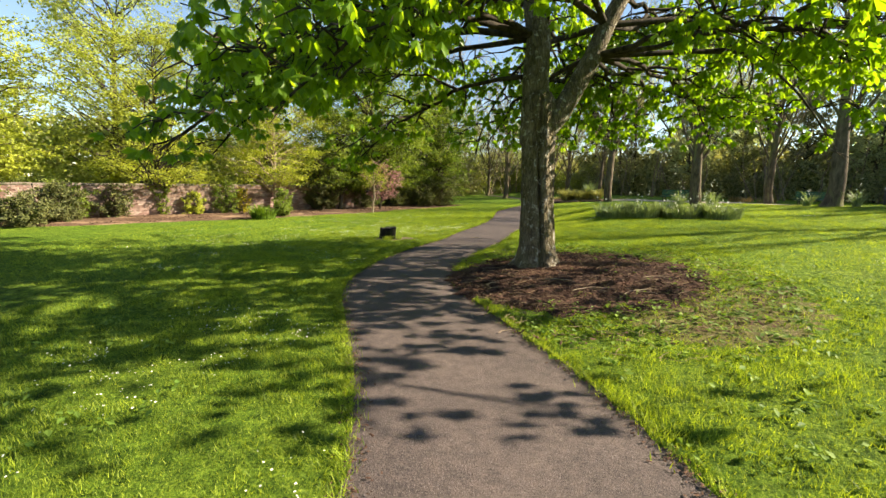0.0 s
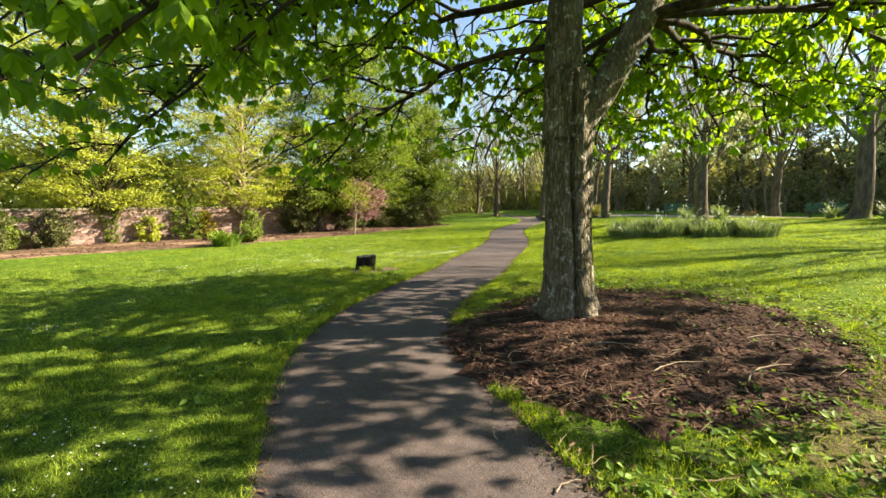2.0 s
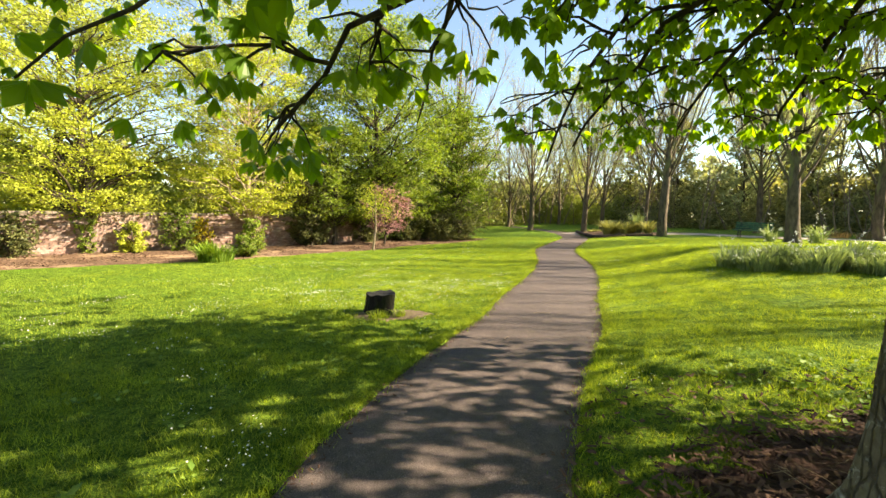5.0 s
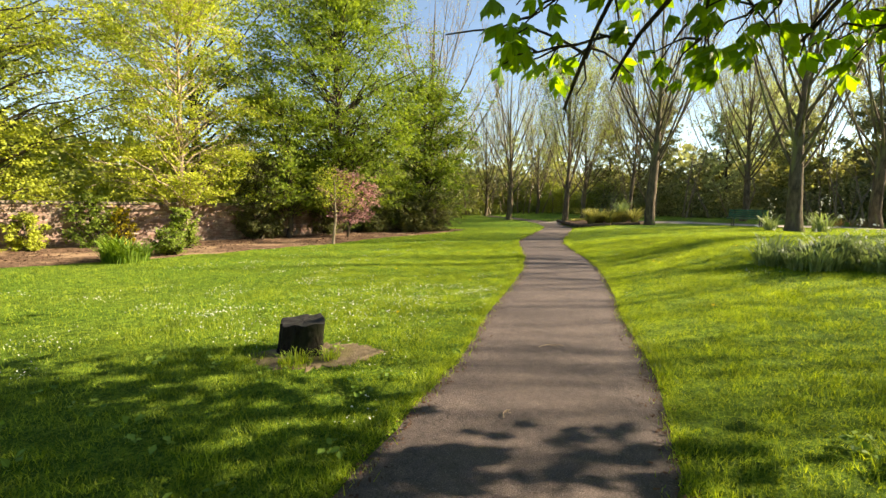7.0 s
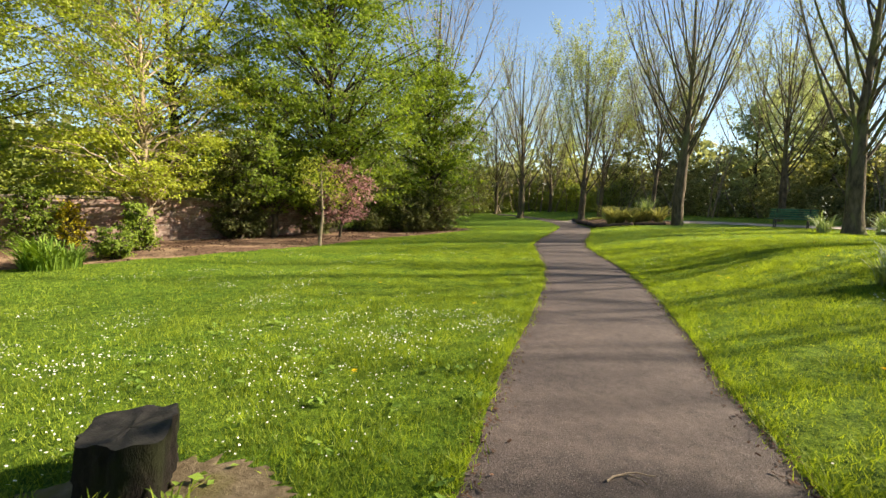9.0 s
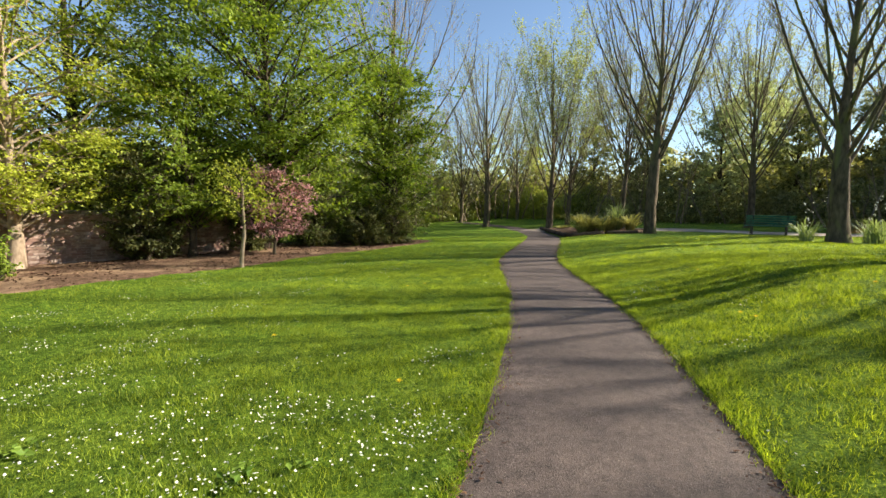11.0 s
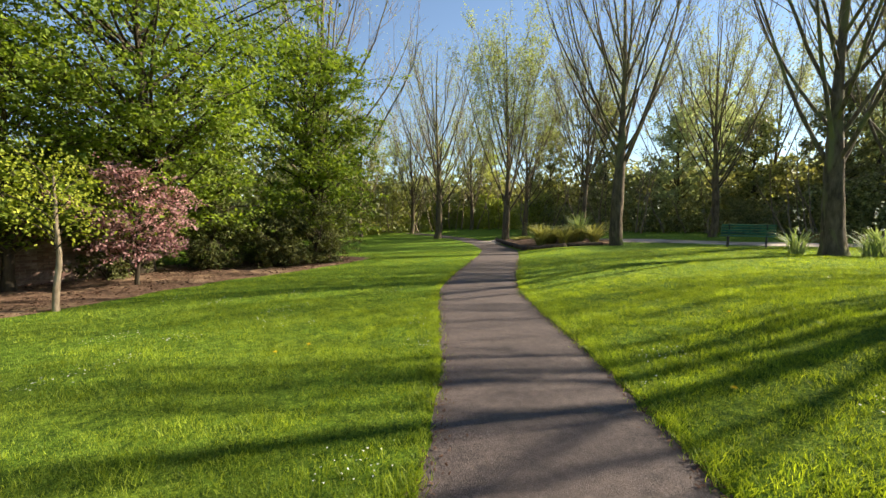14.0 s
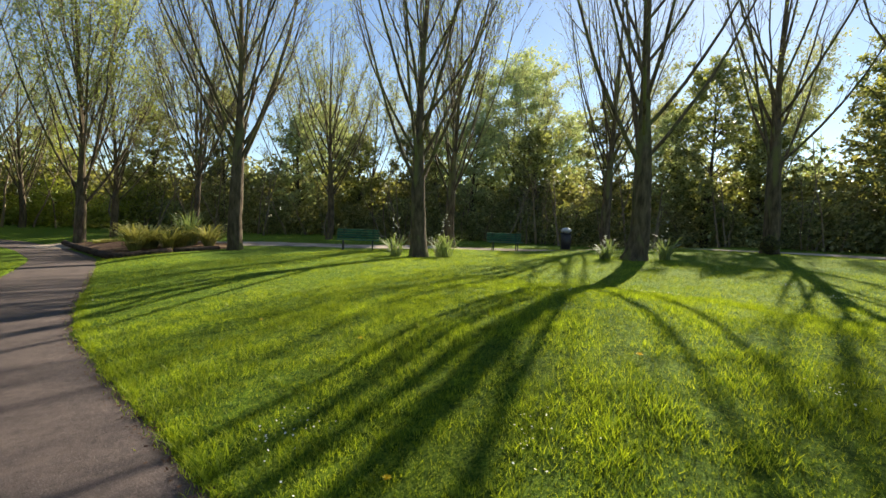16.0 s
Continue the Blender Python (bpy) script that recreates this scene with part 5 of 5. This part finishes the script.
# longer tufts along the path's edges
yy = rng.uniform(0, 30, 26000)
xx = path_x(yy) + np.where(rng.uniform(size=len(yy)) < 0.5, -1, 1) * (half_w(yy) + np.abs(rng.normal(0.03, 0.09, len(yy))))
keep = ~inside(MULCH_E, xx, yy)
tagged(blades("edge_grass", xx[keep], yy[keep], 0.058, 0.007, m_grass, rng, 0.7), "longer grass hanging over the path's edge", "grass", kind="stuff")


def daisies(name, centres, n, rng, size, mat, label, lift=0.05):
    P = []
    for cx, cy, sx, sy, w in centres:
        m = int(n * w)
        k = max(m // 24, 1)
        hub = np.stack([rng.normal(cx, sx, k), rng.normal(cy, sy, k)], -1)
        P.append(hub[rng.integers(0, k, m)] + rng.normal(0, 0.17, (m, 2)))
    P = np.concatenate(P)
    e = np.abs(P[:, 0] - path_x(P[:, 1]))
    P = P[(e > half_w(P[:, 1]) + 0.1) & ~inside(MULCH_E, P[:, 0], P[:, 1]) & ~inside(SOIL_E, P[:, 0], P[:, 1]) & ~inside(DUST_E, P[:, 0], P[:, 1])]
    m = len(P)
    k = 7
    a = np.linspace(0, 2 * np.pi, k, endpoint=False)
    disc = np.vstack([[(0, 0, 0.12)], np.stack([np.cos(a), np.sin(a), 0.1 * np.sin(3 * a)], -1)])
    s = size * rng.uniform(0.7, 1.3, m)
    V = np.einsum("nij,kj->nki", turns(m, rng, 0.35), disc) * s[:, None, None]
    V += np.stack([P[:, 0], P[:, 1], ground_z(P[:, 0], P[:, 1]) + lift], -1)[:, None]
    tri = np.array([(0, 1 + i, 1 + (i + 1) % k) for i in range(k)])
    F = (np.arange(m)[:, None, None] * (k + 1) + tri[None]).reshape(-1, 3)
    return tagged(mesh_object(name, V.reshape(-1, 3), F, mat), label, "flowers", kind="stuff")


SPOTS = [(-2.6, 15.2, 1.3, 1.3, 0.30), (-4.5, 15.5, 2.5, 2.0, 0.16), (-4.5, 11, 2.5, 2.2, 0.12), (-1.2, 4.0, 1.0, 1.2, 0.08), (-6, 20, 3, 3, 0.14), (-3, 25, 2, 3, 0.06), (4, 13, 2.5, 3, 0.06), (6, 21, 4, 3, 0.08)]
daisies("daisies", SPOTS, 5200, rng, 0.0072, m_white, "white daisies scattered in the lawn")


def dandelion(x, y):
    t = tagged(new("dandelion"), "yellow dandelion flower in the grass", "flower", "dandelions")
    bm = bmesh.new()
    for k in range(22):
        a = k * 2.399
        r = 0.005 + 0.0008 * k
        m = pose(0, 0, 0.05, 0, 0, math.degrees(a)) @ pose(0, 0, 0, 0, -55 + 2.6 * k, 0)
        vs = [bm.verts.new(m @ Vector(c)) for c in ((0, -0.003, 0), (0.011 + r, -0.004, 0), (0.013 + r, 0.0, 0.001), (0.011 + r, 0.004, 0), (0, 0.003, 0))]
        bm.faces.new(vs)
    part("flower_head", bm, m_yellow, t)
    s = Tubes()
    s.add([(0, 0, -0.01), (0.002, 0, 0.02), (0, 0, 0.05)], [0.002, 0.002, 0.003], 6)
    s.build("stem", m_grass, t)
    t.location = (x, y, gz(x, y) + 0.02)
    return t


d0 = dandelion(2.4, 19.55)
for x, y in [(2.45, 19.3), (4.3, 20.0), (2.0, 20.6), (3.2, 22.6), (-2.2, 22.3), (-2.5, 22.0), (-1.6, 17.2), (-2.3, 14.6), (3.6, 17.2), (5.2, 22.0), (2.9, 24.5), (-3.4, 18.4), (1.9, 15.2), (4.4, 11.5)]:
    copy_thing(d0, pose(x, y, gz(x, y) + 0.02, 0, 0, 50 * x))


def chips():
    """Loose bark chips on the mulch, thinning out into the grass."""
    rng = np.random.default_rng(111)
    n = 13000
    r = np.sqrt(rng.uniform(0, 1, n)) * rng.choice([1.0, 1.0, 1.0, 1.45], n)
    a = rng.uniform(0, 2 * np.pi, n)
    x, y = 2.05 + 2.0 * r * np.cos(a), 8.1 + 2.15 * r * np.sin(a)
    ok = np.abs(x - path_x(y)) > half_w(y) - 0.05 - 0.1 * rng.uniform(size=n) ** 3
    x, y = x[ok], y[ok]
    n = len(x)
    L = rng.uniform(0.02, 0.075, n)
    W = L * rng.uniform(0.15, 0.45, n)
    shape = np.array([(-1, -1, 0), (1, -0.8, 0), (1, 0.8, 0.12), (-1, 1, 0.1), (0, 0, 0.35)])
    V = shape[None] * np.stack([L / 2, W / 2, W / 2], -1)[:, None]
    V = np.einsum("nij,nkj->nki", turns(n, rng, 0.3), V)
    V += np.stack([x, y, ground_z(x, y) + 0.055 + 0.035 * np.clip(1 - ((x - 2.05) ** 2 + (y - 8.1) ** 2) / 4, 0, 1)], -1)[:, None]
    tri = np.array([(0, 1, 4), (1, 2, 4), (2, 3, 4), (3, 0, 4)])
    F = (np.arange(n)[:, None, None] * 5 + tri[None]).reshape(-1, 3)
    tagged(mesh_object("bark_chips", V.reshape(-1, 3), F, m_chip), "loose red-brown bark chips round the trunk", "mulch", kind="stuff")


chips()


def soil_litter():
    """Brown leaves and bark strewn over the soil bed below the wall."""
    rng = np.random.default_rng(115)
    x, y = rng.uniform(-19, -3.5, 26000), rng.uniform(10, 36, 26000)
    ok = inside(SOIL_E, x, y) & (np.sin(x * 2.1 + np.sin(y * 1.3)) + rng.normal(0, 0.7, len(x)) > -0.2)
    x, y = x[ok][:7000], y[ok][:7000]
    P = np.stack([x, y, ground_z(x, y) + 0.055 + rng.uniform(0, 0.02, len(x))], -1)
    tagged(leaf_cloud("leaf_litter", P, 0.075, m_chip, rng, None, 0.35), "dry brown leaf litter over the soil bed", "litter", kind="stuff")


soil_litter()


def straw():
    """Pale dry stalks strewn over the mulch and the thin grass before it."""
    rng = np.random.default_rng(113)
    t = Tubes()
    for k in range(950):
        r, a = math.sqrt(rng.uniform()), rng.uniform(0, 2 * math.pi)
        x, y = 2.5 + 2.2 * r * math.cos(a), 7.3 + 2.7 * r * math.sin(a)
        if abs(x - float(path_x(y))) < half_w(y):
            continue
        z = gz(x, y) + 0.085
        az, l = rng.uniform(0, 2 * math.pi), rng.uniform(0.05, 0.26)
        d3 = np.array((math.cos(az), math.sin(az), rng.normal(0, 0.08))) * l / 2
        c = np.array((x, y, z))
        t.add(arc(c - d3, c + d3, (0, 0, 0.006), rng, 4, 0.006), (0.0014, 0.002, 0.0017, 0.0008), 4)
    tagged(t.build("straw", m_straw), "pale dry stalks strewn over the mulch", "litter", kind="stuff")


straw()


def weeds():
    """Broad low leaves of weeds in the thin grass round the mulch and on the right lawn."""
    rng = np.random.default_rng(114)
    hubs = []
    for k in range(320):
        a = rng.uniform(-1.9, 1.9)
        r = rng.normal(1.12, 0.22)
        hubs.append((2.05 + 2.1 * r * math.cos(a), 8.1 + 2.4 * r * math.sin(a)))
    for k in range(260):
        hubs.append((rng.uniform(1.8, 6.0), rng.uniform(2.5, 12)))
    for k in range(140):
        hubs.append((rng.uniform(-4.5, -1.2), rng.uniform(2.5, 16)))
    H = np.array(hubs)
    P = np.repeat(H, 7, 0)
    P = P + rng.normal(0, 0.05, P.shape)
    keep = np.abs(P[:, 0] - path_x(P[:, 1])) > half_w(P[:, 1]) + 0.03
    P = P[keep]
    P = np.stack([P[:, 0], P[:, 1], ground_z(P[:, 0], P[:, 1]) + rng.uniform(0.04, 0.08, len(P))], -1)
    tagged(leaf_cloud("weeds", P, 0.062, m_weed, rng, None, 0.35), "broad-leaved weeds in the thin grass", "weeds", kind="stuff")


weeds()


def edge_litter():
    """Brown crumbs of leaf and earth along both edges of the asphalt."""
    rng = np.random.default_rng(112)
    n = 11000
    y = rng.uniform(1, 34, n)
    x = path_x(y) + np.where(rng.uniform(size=n) < 0.5, -1, 1) * (half_w(y) - rng.normal(0.01, 0.075, n))
    shape = np.array([(-1, -1, 0), (1, -0.8, 0), (1, 0.8, 0.1), (-1, 1, 0.1), (0, 0, 0.4)])
    L = rng.uniform(0.007, 0.034, n)
    V = np.einsum("nij,nkj->nki", turns(n, rng, 0.25), shape[None] * np.stack([L / 2, L * 0.25, L * 0.3], -1)[:, None])
    V += np.stack([x, y, ground_z(x, y) + 0.012], -1)[:, None]
    tri = np.array([(0, 1, 4), (1, 2, 4), (2, 3, 4), (3, 0, 4)])
    F = (np.arange(n)[:, None, None] * 5 + tri[None]).reshape(-1, 3)
    tagged(mesh_object("edge_litter", V.reshape(-1, 3), F, m_chip), "brown leaf litter along the path's edges", "litter", kind="stuff")


edge_litter()


def fallen_twig(x, y, turn, ln, label="forked dry twig lying on the asphalt", lift=0.008, group="twigs on the path"):
    rng = np.random.default_rng(int(ln * 1000))
    t = tagged(new("fallen_twig"), label, "twig", group)
    s = Tubes()
    s.add(arc((-ln / 2, 0, 0.008), (ln / 2, 0, 0.012), (0, 0.12 * ln, 0.01), rng, 7, 0.004), np.linspace(0.006, 0.003, 7), 6)
    s.add(arc((0, 0.1 * ln, 0.012), (0.2 * ln, -0.2 * ln, 0.01), (0, 0, 0.008), rng, 4, 0.003), np.linspace(0.004, 0.002, 4), 5)
    s.build("stick", m_bark_pale, t)
    t.matrix_basis = pose(x, y, gz(x, y) + lift, 0, 0, turn)


fallen_twig(-0.32, 13.6, 20, 0.28)
fallen_twig(0.62, 5.9, 100, 0.16)
fallen_twig(-0.75, 12.0, 70, 0.12)
fallen_twig(1.05, 5.4, 40, 0.2, "dry twig on the path's edge")
for x, y, turn, ln in [(2.15, 6.85, 25, 0.62), (1.75, 7.35, -15, 0.45), (2.75, 6.75, 40, 0.7), (1.3, 7.45, -50, 0.38), (3.2, 7.6, 10, 0.5), (0.75, 7.2, 60, 0.3)]:
    fallen_twig(x, y, turn, ln, "pale dry stick lying on the bark mulch", 0.082, "sticks on the mulch")
